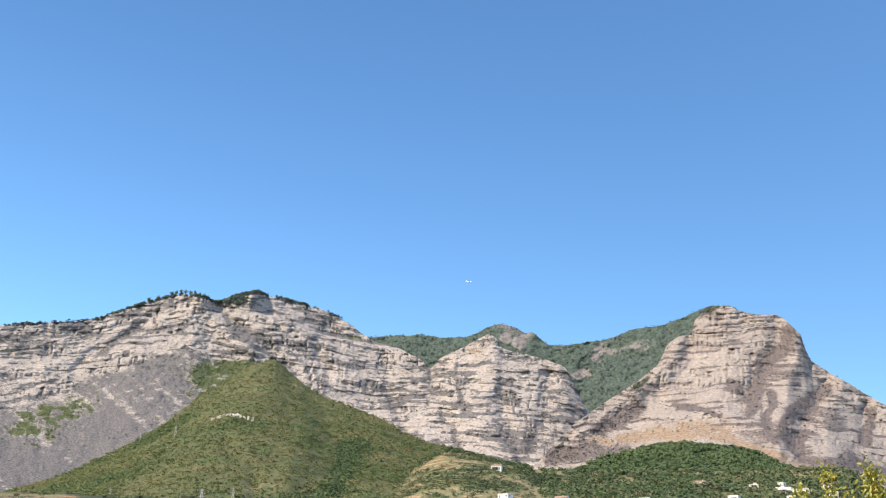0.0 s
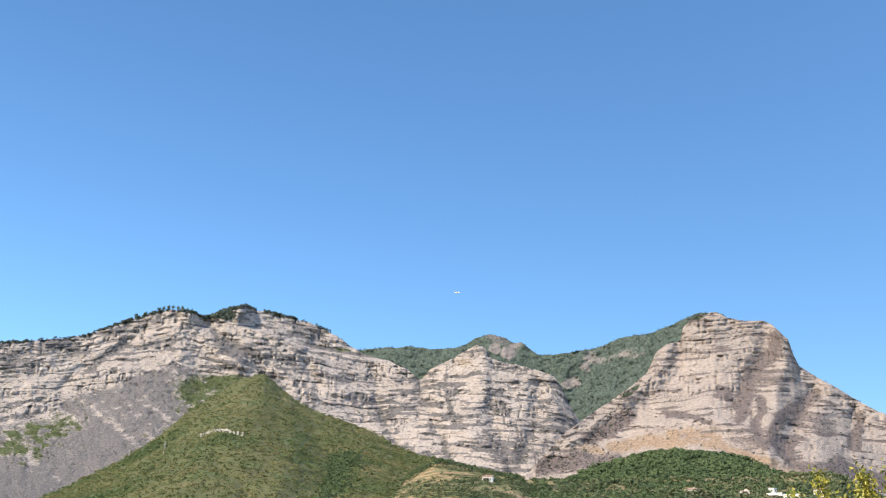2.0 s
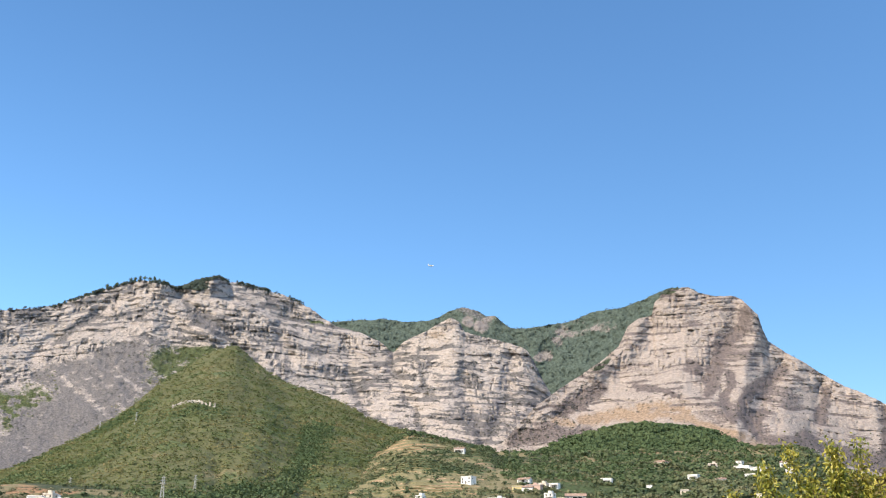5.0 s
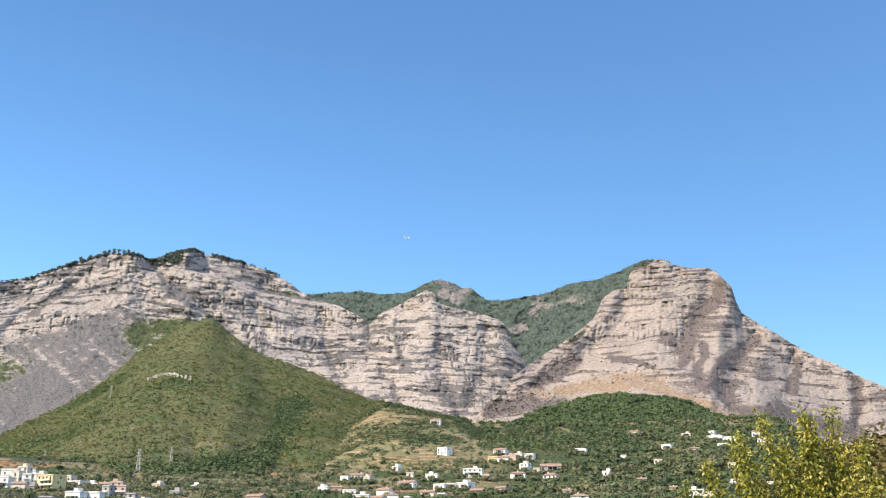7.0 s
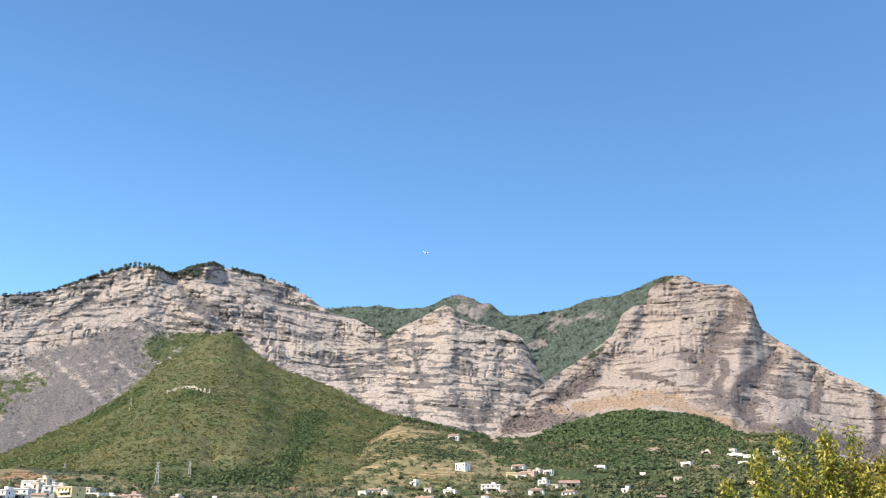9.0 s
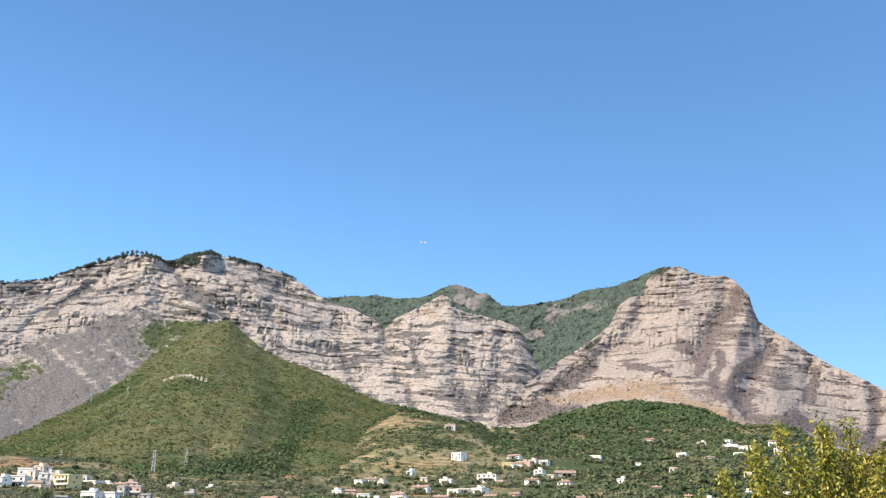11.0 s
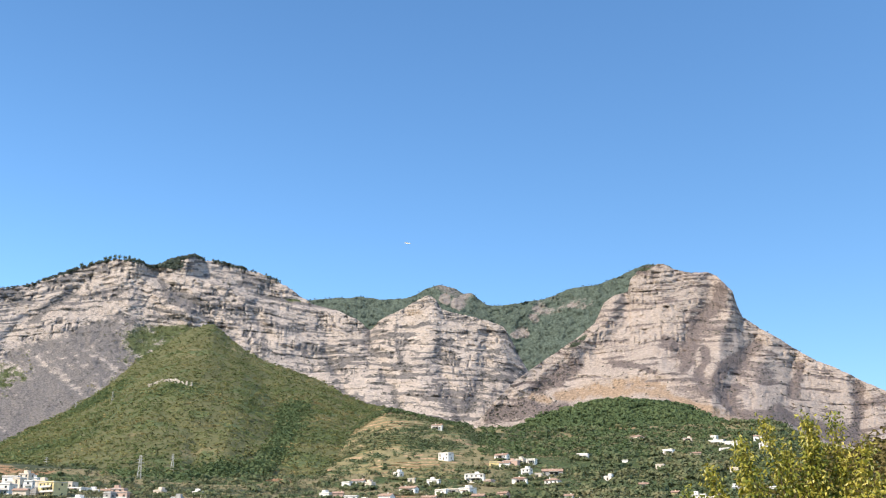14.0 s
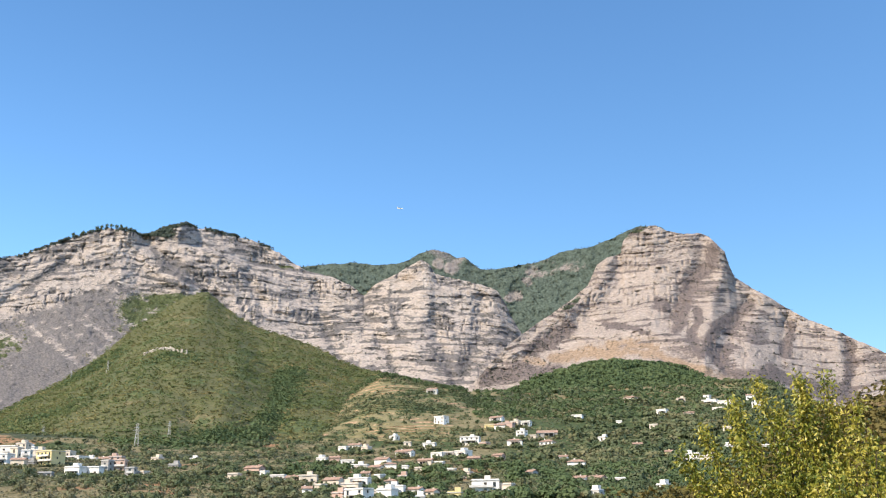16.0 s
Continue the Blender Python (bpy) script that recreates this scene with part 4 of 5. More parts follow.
# bearing, distance, width, height, paint, roof, turn
for k, row in enumerate((
    (-23.80, 657, 13.4, 7.5, 'white', 'flat', 12),
    (-23.02, 674, 6.2, 10.7, 'cream', 'flat', -18),
    (-22.54, 661, 5.3, 10.1, 'white', 'flat', 25),
    (-23.21, 763, 9.9, 2.8, 'white', 'gable', -8),
    (-22.36, 729, 7.8, 5.8, 'white', 'flat', 5),
    (-21.36, 643, 13.9, 10.2, 'yellow', 'flat', -28),
    (-21.88, 729, 6.7, 3.7, 'white', 'flat', 16),
    (-22.27, 643, 4.8, 3.6, 'grey', 'flat', 12),
    (-20.15, 694, 15.3, 2.9, 'white', 'flat', -18),
    (-19.25, 698, 5.6, 3.2, 'white', 'flat', 25),
    (-20.07, 601, 9.7, 5.8, 'white', 'flat', -8),
    (-19.17, 603, 9.7, 5.5, 'white', 'flat', 5),
    (-18.45, 617, 6.3, 8.1, 'grey', 'flat', -28),
    (-17.86, 617, 7.3, 8.4, 'salmon', 'flat', 16),
    (-17.25, 590, 5.4, 6.7, 'grey', 'flat', 12),
    (-15.92, 703, 6.8, 3.6, 'cream', 'flat', -18),
    (-13.91, 681, 6.6, 3.5, 'white', 'flat', 25),
    (-10.70, 606, 10.1, 3.6, 'salmon', 'gable', -8),
    (-11.78, 574, 6.2, 2.9, 'cream', 'flat', 5),
    (-10.11, 589, 4.1, 3.0, 'white', 'flat', -28),
    (-9.39, 565, 7.6, 2.9, 'white', 'flat', 16),
    (-8.62, 552, 6.2, 2.8, 'salmon', 'gable', 12),
    (-6.92, 688, 7.8, 3.9, 'white', 'flat', -18),
    (-6.28, 687, 6.7, 3.9, 'salmon', 'gable', 25),
    (-5.81, 752, 6.5, 4.3, 'white', 'flat', -8),
    (-5.16, 766, 9.5, 2.8, 'white', 'gable', 5),
    (-4.51, 750, 6.5, 4.3, 'cream', 'flat', -28),
    (-5.55, 668, 8.6, 3.4, 'white', 'flat', 16),
    (-4.88, 625, 10.1, 4.6, 'white', 'flat', 12),
    (-3.95, 617, 8.3, 3.7, 'cream', 'gable', -18),
    (-3.17, 628, 7.4, 5.5, 'white', 'hip', 25),
    (-2.34, 716, 12.3, 4.1, 'white', 'gable', -8),
    (-0.95, 761, 9.4, 3.9, 'white', 'flat', 5),
    (-0.26, 889, 11.0, 7.1, 'white', 'flat', -28),
    (-2.33, 609, 3.6, 5.5, 'white', 'flat', 16),
    (-1.54, 614, 5.0, 3.5, 'cream', 'flat', 12),
    (-0.46, 705, 9.1, 4.0, 'white', 'flat', -18),
    (-7.73, 551, 9.5, 4.7, 'cream', 'flat', 25),
    (-6.32, 526, 9.1, 4.1, 'cream', 'gable', -8),
    (-4.89, 527, 10.5, 4.8, 'white', 'flat', 5),
    (-4.92, 465, 11.3, 6.3, 'white', 'flat', -28),
    (-3.13, 527, 6.0, 2.8, 'cream', 'hip', 16),
    (-2.85, 488, 8.1, 5.5, 'white', 'flat', 12),
    (-1.76, 489, 7.4, 3.1, 'white', 'gable', -18),
    (2.49, 861, 9.3, 4.4, 'yellow', 'flat', 25),
    (2.91, 907, 11.7, 3.6, 'white', 'gable', -8),
    (3.45, 858, 12.0, 5.8, 'salmon', 'flat', 5),
    (3.98, 881, 8.1, 4.5, 'cream', 'flat', -28),
    (1.36, 776, 14.6, 6.6, 'white', 'flat', 16),
    (3.88, 767, 11.2, 4.5, 'white', 'hip', 12),
    (4.29, 807, 7.8, 6.4, 'white', 'flat', -18),
    (5.71, 814, 16.2, 2.8, 'grey', 'gable', 25),
    (5.73, 766, 10.3, 3.2, 'white', 'hip', -8),
    (7.45, 912, 9.8, 5.2, 'white', 'flat', 5),
    (0.93, 706, 10.3, 4.8, 'white', 'flat', -28),
    (0.05, 708, 9.1, 4.0, 'cream', 'flat', 16),
    (1.55, 678, 8.0, 2.8, 'salmon', 'gable', 12),
    (2.95, 693, 7.5, 2.8, 'salmon', 'gable', -18),
    (2.16, 491, 13.2, 7.5, 'white', 'flat', 25),
    (3.36, 489, 6.3, 5.3, 'cream', 'flat', -8),
    (0.24, 602, 5.5, 3.4, 'white', 'flat', 5),
    (4.79, 562, 4.5, 2.8, 'grey', 'gable', -28),
    (0.43, 467, 6.3, 4.2, 'yellow', 'flat', 16),
    (7.29, 627, 10.8, 4.8, 'white', 'hip', 12),
    (10.49, 1061, 13.1, 5.0, 'cream', 'hip', -18),
    (13.22, 1067, 9.2, 3.6, 'cream', 'flat', 25),
    (14.80, 1028, 15.0, 5.3, 'white', 'flat', -8),
    (15.63, 1014, 14.7, 5.2, 'white', 'flat', 5),
    (14.68, 1081, 6.4, 3.7, 'white', 'flat', -28),
    (16.94, 1058, 8.0, 5.0, 'white', 'gable', 16),
    (17.22, 974, 7.9, 7.2, 'white', 'flat', 12),
    (12.18, 953, 9.7, 4.9, 'white', 'flat', -18),
    (13.60, 935, 9.1, 3.2, 'cream', 'gable', 25),
    (15.19, 960, 9.3, 3.3, 'white', 'flat', -8),
    (7.43, 526, 6.2, 3.8, 'white', 'gable', 5),
    (8.33, 527, 9.1, 2.8, 'salmon', 'gable', -28),
    (9.40, 514, 9.4, 4.4, 'white', 'flat', 16),
    (13.57, 643, 9.4, 7.3, 'white', 'flat', 12),
    (14.41, 641, 9.3, 5.5, 'cream', 'flat', -18),
    (15.63, 713, 6.5, 3.6, 'white', 'flat', 25),
    (15.62, 811, 6.5, 4.1, 'cream', 'flat', -8),
    (12.39, 689, 4.8, 2.8, 'yellow', 'gable', 5),
    (11.97, 484, 5.2, 3.3, 'white', 'flat', -28),
    (9.77, 884, 4.8, 3.5, 'white', 'flat', 16),
    (17.45, 708, 6.5, 3.6, 'white', 'flat', 12),
    (-7.05, 505, 4.1, 2.9, 'cream', 'flat', -18),
    (-7.79, 486, 4.4, 2.8, 'white', 'gable', 25),
    (-6.00, 470, 5.6, 3.7, 'salmon', 'flat', -8),
    (-3.81, 482, 5.7, 3.3, 'cream', 'flat', 5),
    (-3.76, 561, 4.5, 2.9, 'white', 'flat', -28),
    (-4.55, 579, 4.7, 2.8, 'cream', 'gable', 16),
    (-2.46, 556, 5.1, 3.2, 'salmon', 'flat', 12),
    (-0.84, 478, 5.1, 2.8, 'cream', 'gable', -18),
    (-1.52, 457, 4.2, 3.1, 'white', 'flat', 25),
    (1.16, 576, 4.7, 2.9, 'cream', 'flat', -8),
    (-0.40, 647, 5.6, 2.9, 'white', 'flat', 5),
    (2.17, 762, 6.6, 3.5, 'salmon', 'flat', -28),
    (4.88, 798, 6.4, 3.6, 'cream', 'flat', 16),
    (6.58, 679, 5.5, 2.8, 'white', 'gable', 12),
    (8.35, 465, 4.0, 3.2, 'white', 'flat', -18),
    (10.69, 749, 6.4, 2.8, 'cream', 'gable', 25),
    (8.81, 790, 6.0, 3.1, 'white', 'flat', -8),
    (11.66, 844, 6.8, 3.4, 'cream', 'flat', 5),
    (-2.96, 797, 6.4, 3.6, 'white', 'flat', -28),
    (-2.19, 772, 5.4, 3.1, 'cream', 'flat', 16),
    (-14.99, 632, 6.1, 2.9, 'grey', 'flat', 12),
    (-16.68, 593, 7.0, 3.0, 'cream', 'flat', -18),
    (-21.51, 587, 7.0, 3.0, 'grey', 'flat', 25),
    (-23.42, 700, 9.5, 9.0, 'white', 'flat', 20),
    (-22.72, 712, 8.0, 10.5, 'cream', 'flat', -12),
    (-21.98, 676, 9.0, 8.5, 'cream', 'flat', 8),
    (-24.60, 648, 10.0, 7.0, 'white', 'flat', -15),
    (-22.88, 638, 8.0, 5.5, 'cream', 'gable', 18),
    (-20.75, 728, 14.0, 4.4, 'cream', 'flat', 4),
    (-18.60, 706, 10.0, 3.6, 'white', 'gable', -10),
    (-18.02, 655, 8.0, 6.5, 'salmon', 'flat', 14),
    (-3.60, 660, 9.0, 4.5, 'white', 'gable', -6),
    (-1.20, 655, 9.0, 4.0, 'cream', 'gable', 10),
    (-5.35, 500, 9.0, 5.0, 'cream', 'flat', 8),
    (-3.35, 470, 8.0, 5.6, 'white', 'flat', -14),
    (3.05, 850, 9.0, 5.0, 'white', 'gable', 14),
    (4.55, 880, 9.0, 4.5, 'white', 'flat', -8),
)):
    on_terrace = -6.5 < row[0] < 1.0 and row[1] > 785
    x, y = polar(row[0], row[1])
    seen = float(rise(x, y, ground_z(np.array([x]), np.array([y])))[0])
    house(*row, seed=k, place=spot(terrace_front, row[0], seen + 0.1) if on_terrace else None)
house(-0.67, 1100, 11.0, 5.0, "white", "gable", 10, 99, spot(terrace_front, -0.77, 7.45))

rich = [crown_template(k, 48, 6) for k in range(5)]
fine = [crown_template(80 + k, 170, 9) for k in range(4)]
lean = [crown_template(20 + k, 18, 3, 0.75) for k in range(6)]
tiny = [crown_template(60 + k, 11, 2, 0.8) for k in range(8)]
low_bush = [crown_template(100 + k, 11, 3, 0.7) for k in range(8)]
conifer = [crown_template(40 + k, 40, 3, 1.25) for k in range(3)]

p = pick(hill_front, 36000, 1, lambda x, y, z, v, A, c: 1.0 + 0.3 * c[..., 0] + 0.4 * c[..., 1] - 0.5 * c[..., 2])
scatter("hillside_scrub", p, np.random.default_rng(2).uniform(1.15, 2.05, len(p)) ** 1.9, low_bush, maquis_leaf, "olive-green scrub and small trees over the hill", "scrub", 3)
p = pick(hill_front, 3600, 41, lambda x, y, z, v, A, c: 0.15 * c[..., 1] ** 3 + 1.6 * crease(A + 0.5 * fbm(A, z / 80, 0 * A, 3, 59), rise(x, y, z), VALE, 0.42))
scatter("hillside_trees", p, np.random.default_rng(42).uniform(2.4, 4.4, len(p)), lean, forest_leaf, "dark green trees in the folds of the hill", "trees", 43)
p = pick(knoll_front, 3200, 4, lambda x, y, z, v, A, c: 1 + 0 * v)
scatter("knoll_woodland", p, np.random.default_rng(5).uniform(3.2, 6.0, len(p)), rich, forest_leaf, "dense dark green woodland on the knoll", "woodland", 6)
p = pick(terrace_front, 2600, 7, lambda x, y, z, v, A, c: 0.1 + 0.7 * c[..., 0] + 1.4 * c[..., 1] + step(0.9, 1.0, v))
scatter("terrace_bushes", p, np.random.default_rng(8).uniform(1.2, 3.6, len(p)), lean, valley_leaf, "round bushes dotted over the terraces", "bushes", 9)
p = pick(terrace_front, 380, 44, lambda x, y, z, v, A, c: step(0.9, 1.0, v))
scatter("terrace_edge_trees", p, np.random.default_rng(45).uniform(2.2, 4.0, len(p)), lean, forest_leaf, "dark green trees along the terraced hill's crest", "trees", 46)
p = pick(massif_front, 1100, 10, lambda x, y, z, v, A, c: step(0.985, 1.0, v) * step(-0.5, 0.05, fbm(A * 1.6, 0 * A, 0 * A, 3, 71)) * (step(-14.5, -16.5, A) * step(-40, -17, A) + step(-17.6, -17.2, A) * step(-10, -10.5, A)))
scatter("crest_trees", p, np.random.default_rng(11).uniform(2.2, 5.0, len(p)), conifer, hazed_leaf, "dark trees fringing the massif's crest", "trees", 12)
p = pick(massif_front, 260, 47, lambda x, y, z, v, A, c: step(-17.7, -17.3, A) * step(-15.6, -16.0, A) * step(15.95, 16.05, rise(x, y, z)))
scatter("notch_trees", p, np.random.default_rng(48).uniform(4.0, 7.0, len(p)), conifer, hazed_leaf, "dark wood filling the notch of the crest", "trees", 49)
p = pick(massif_front, 11000, 13, lambda x, y, z, v, A, c: (0.25 + 0.6 * c[..., 0]) * step(-0.35, 0.2, fbm(A * 2.0, rise(x, y, z) * 4, 0 * A, 3, 58)) * (0.22 + step(-0.3, 0.3, rise(x, y, z) - np.interp(A, *FOOT))) * step(6.0, 7.5, rise(x, y, z)))
scatter("cliff_shrubs", p, np.random.default_rng(14).uniform(1.25, 2.0, len(p)) ** 2, tiny, cliff_leaf, "scattered dark shrubs on the cliff ledges", "shrubs", 15)
p = pick(massif_front, 3500, 51, lambda x, y, z, v, A, c: c[..., 1])
scatter("foot_slope_scrub", p, np.random.default_rng(52).uniform(2.0, 4.4, len(p)), tiny, maquis_leaf, "olive-green scrub on the slope below the cliffs", "scrub", 53)
p = pick(peak_front, 3300, 16, lambda x, y, z, v, A, c: 0.03 + 0.4 * c[..., 0] + 2.5 * c[..., 1])
scatter("peak_shrubs", p, np.random.default_rng(17).uniform(1.2, 2.0, len(p)) ** 2, tiny, cliff_leaf, "dark shrubs in the peak's gullies", "shrubs", 18)
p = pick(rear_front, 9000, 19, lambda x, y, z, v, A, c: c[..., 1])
scatter("ridge_woodland", p, np.random.default_rng(20).uniform(3.0, 5.5, len(p)), tiny, hazed_leaf, "dark woodland along the rear ridge", "woodland", 21)

rng = np.random.default_rng(30)
n = 13000
r = rng.uniform(440, 1270, n)
a = rng.uniform(-32, 32, n)
r = np.where(a < 2 - 4 * rng.uniform(0, 1, n), 440 + (r - 440) * 0.62, r)
gx, gy = polar(a, r)
dense = fbm(gx / 70, gy / 70, 0 * gx, 3, 31)
keep = rng.uniform(0, 1, n) < 0.12 + 1.1 * np.clip(dense - 0.08 + 0.45 * step(1, 5, a), 0, 1)
keep &= ~((a > -7) & (a < 1.6) & (r > 835))      # the terraced hill stands here
for hb, hd, hw in house_places:      # trees that would hide the houses from the camera are left out
    keep &= ~((np.abs(np.radians(a - hb) * hd) < hw * 0.5 + 3.0) & (r > hd - 22) & (r < hd + 9))
p = np.stack([gx, gy, ground_z(gx, gy)], -1)[keep]
gb = np.concatenate([hb + np.degrees(rng.normal(0, 0.8, 8) * (hw * 0.55 + 3) / hd) for hb, hd, hw in house_places])
gr = np.concatenate([hd + rng.uniform(-13, -7, 8) for hb, hd, hw in house_places])
hx, hy = polar(gb, gr)
scatter("garden_trees", np.stack([hx, hy, ground_z(hx, hy)], -1), rng.uniform(1.7, 3.7, len(hx)) * np.where(gb < -14, 0.55, 1.0), rich, valley_leaf, "small garden trees and hedges among the houses", "trees", 36)
n2 = 9500
br = rng.uniform(445, 1150, n2)
ba = rng.uniform(-32, 32, n2)
br = np.where(ba < -6, 445 + (br - 445) * 0.6, br)
open_land = ~((ba > -7) & (ba < 1.6) & (br > 835))
ba, br = ba[open_land], br[open_land]
hx, hy = polar(ba, br)
scatter("grove_bushes", np.stack([hx, hy, ground_z(hx, hy)], -1), rng.uniform(1.0, 2.4, len(ba)), lean, grove_leaf, "grey-green olives and low bushes of the groves", "bushes", 37)
tsize = rng.uniform(1.1, 2.1, len(p)) ** 1.9 * (1 + 0.4 * step(2, 6, a[keep]))
tall = tsize > 2.4
close = tall & (r[keep] < 640)
tall &= ~close
scatter("near_valley_trees", p[close], tsize[close], fine, valley_leaf, "rounded green trees at the town's edge", "trees", 39)
scatter("valley_trees", p[tall], tsize[tall], rich, valley_leaf, "rounded green trees spread over the valley floor", "trees", 32)
low = ~tall & ~close
scatter("valley_bushes", p[low], tsize[low], lean, valley_leaf, "low green bushes spread over the valley floor", "bushes", 38)
wr, wa = rng.uniform(930, 1210, 1700), rng.uniform(1.7, 19, 1700)
clear = np.ones(1700, bool)
for hb, hd, hw in house_places:
    clear &= ~((np.abs(np.radians(wa - hb) * hd) < hw * 0.5 + 4) & (wr > hd - 45) & (wr < hd + 9))
hx, hy = polar(wa[clear], wr[clear])
scatter("upper_woodland", np.stack([hx, hy, ground_z(hx, hy)], -1), rng.uniform(2.6, 4.6, len(hx)), lean, forest_leaf, "green woodland above the highest houses", "woodland", 40)
wr, wa = rng.uniform(452, 640, 800), rng.uniform(-9, 17, 800)
clear = fbm(wa / 2.2, wr / 45, 0 * wa, 3, 54) + 0.25 * step(0, 5, wa) > 0.03
for hb, hd, hw in house_places:
    clear &= ~((np.abs(np.radians(wa - hb) * hd) < hw * 0.5 + 3) & (wr > hd - 30) & (wr < hd + 9))
hx, hy = polar(wa[clear], wr[clear])
scatter("broad_trees", np.stack([hx, hy, ground_z(hx, hy)], -1), rng.uniform(3.2, 5.6, len(hx)), fine, forest_leaf, "broad dark green trees between the houses", "trees", 55)
p = pick(bank_front, 4500, 33, lambda x, y, z, v, A, c: 1 + 0 * v)
scatter("bank_scrub", p, np.random.default_rng(34).uniform(0.35, 0.7, len(p)), lean, bush_leaf, "brown and olive scrub on the near bank", "scrub", 35)

# ---- fruit tree beside the camera ----
def tube(bm, path, radii, sides=7):
    rings = []
    for i, (p, r) in enumerate(zip(path, radii)):
        t = (Vector(path[min(i + 1, len(path) - 1)]) - Vector(path[max(i - 1, 0)])).normalized()
        u = t.orthogonal().normalized()
        w = t.cross(u)
        rings.append([bm.verts.new(Vector(p) + r * (math.cos(2 * math.pi * k / sides) * u + math.sin(2 * math.pi * k / sides) * w)) for k in range(sides)])
    for a_, b_ in zip(rings, rings[1:]):
        for k in range(sides):
            bm.faces.new((a_[k], a_[(k + 1) % sides], b_[(k + 1) % sides], b_[k]))
    bm.faces.new(list(reversed(rings[0])))
    bm.faces.new(rings[-1])


def leaf(co, faces, p, along, side, length, width, fold):
    """A pointed leaf, folded along its rib and curled at the tip."""
    n_ = along.cross(side)
    k = len(co)
    curl = n_ * (0.18 * length)
    wing = side * (width / 2)
    up = n_ * (fold * width / 2)
    co.extend((p, p + along * (0.3 * length) - wing + up, p + along * (0.65 * length) - wing * 0.8 + up - curl * 0.4, p + along * length - curl,
               p + along * (0.65 * length) + wing * 0.8 + up - curl * 0.4, p + along * (0.3 * length) + wing + up))
    faces.append((k, k + 3, k + 2, k + 1))
    faces.append((k, k + 5, k + 4, k + 3))


def fruit_tree(bearing, dist, height, spread, shoots, leaders, seed, label):
    rng = random.Random(seed)
    x, y = polar(bearing, dist)
    root = new("fruit_tree")
    root.matrix_world = pose(x, y, float(ground_z(np.array([x]), np.array([y]))[0]), 0, 0, -bearing)
    tagged(root, label, "tree")
    bm = bmesh.new()
    tube(bm, [(0, 0, -0.3), (0.02, 0, 0.3), (-0.03, 0.02, 0.7), (0, 0, 1.05)], [0.13, 0.1, 0.085, 0.09], 10)
    part("trunk", bm, bark_mat, root, "short grey-brown trunk")
    co, faces = [], []
    for s in range(shoots + len(leaders)):
        ang, out = rng.uniform(0, 2 * math.pi), spread * math.sqrt(rng.uniform(0.0, 1.0))
        ex, ey = out * math.cos(ang), out * math.sin(ang)
        top = height * (1 - 0.38 * (out / spread) ** 2) * rng.uniform(0.72, 1.0)
        if s >= shoots:
            ex, top = leaders[s - shoots]
            ey = rng.uniform(-0.4, 0.4)
        lift = rng.uniform(0.95, 1.3)
        path = [(0, 0, 1.0), (ex * 0.45, ey * 0.45, lift + 0.15 * (top - lift)), (ex * 0.85, ey * 0.85, lift + 0.55 * (top - lift)),
                (ex + rng.uniform(-0.08, 0.08), ey + rng.uniform(-0.08, 0.08), top)]
        pts = [Vector(p) for p in path]
        line = []
        for i in range(3):
            for q in range(6):
                line.append(pts[i].lerp(pts[i + 1], q / 6))
        line.append(pts[3])
        bm = bmesh.new()
        tube(bm, line[::2] + [line[-1]] if len(line) % 2 == 0 else line[::2], [0.014 * (1 - 0.8 * i / len(line[::2])) for i in range(len(line[::2]))], 5)
        part("limb", bm, bark_mat, root)
        for i in range(4, len(line)):
            thick = (0.085 if s >= shoots else 0.105) - 0.035 * (i / 18) ** 2
            for _ in range(84 if s >= shoots else 36):
                base = line[i] + Vector((rng.gauss(0, thick), rng.gauss(0, thick), rng.gauss(0, 0.07)))
                along = Vector((rng.gauss(0, 0.6), rng.gauss(0, 0.6), rng.gauss(-0.6, 0.5))).normalized()
                side = along.cross(Vector((rng.gauss(0, 1), rng.gauss(0, 1), rng.gauss(0, 1)))).normalized()
                L = rng.uniform(0.042, 0.066) if s >= shoots else rng.uniform(0.038, 0.062)
                leaf(co, faces, base, along, side, L, L * rng.uniform(0.38, 0.55), rng.uniform(0.1, 0.45))
    me = bpy.data.meshes.new("crown")
    fill_mesh(me, np.array([tuple(c) for c in co]), np.array(faces), True)
    me.materials.append(fruit_leaf)
    crown = new("crown", me)
    crown.parent = root
    tagged(crown, "yellow-green drooping leaves on upright shoots")
    return root


fruit_tree(21.0, 12.5, 2.5, 2.05, 62, ((-1.16, 2.86), (-0.97, 2.89), (-0.72, 3.17), (-0.38, 3.16), (-0.29, 3.11), (-0.04, 3.18), (-0.22, 2.92), (0.22, 2.86), (0.46, 2.45), (0.62, 2.42), (0.04, 2.78), (-0.58, 2.83), (-1.43, 2.65), (-1.70, 2.36), (0.7, 2.4), (0.9, 2.3)), 5, "fruit tree with yellow-green leaves on long upright shoots")

# ---- pylons, ruin and aircraft ----
steel_mat = plain_material("galvanised_steel", (0.45, 0.44, 0.41), 0.6, 0.2, 1.0)
old_stone = plain_material("old_stone", (0.42, 0.37, 0.31), 0.95, 0.3, 0.5)


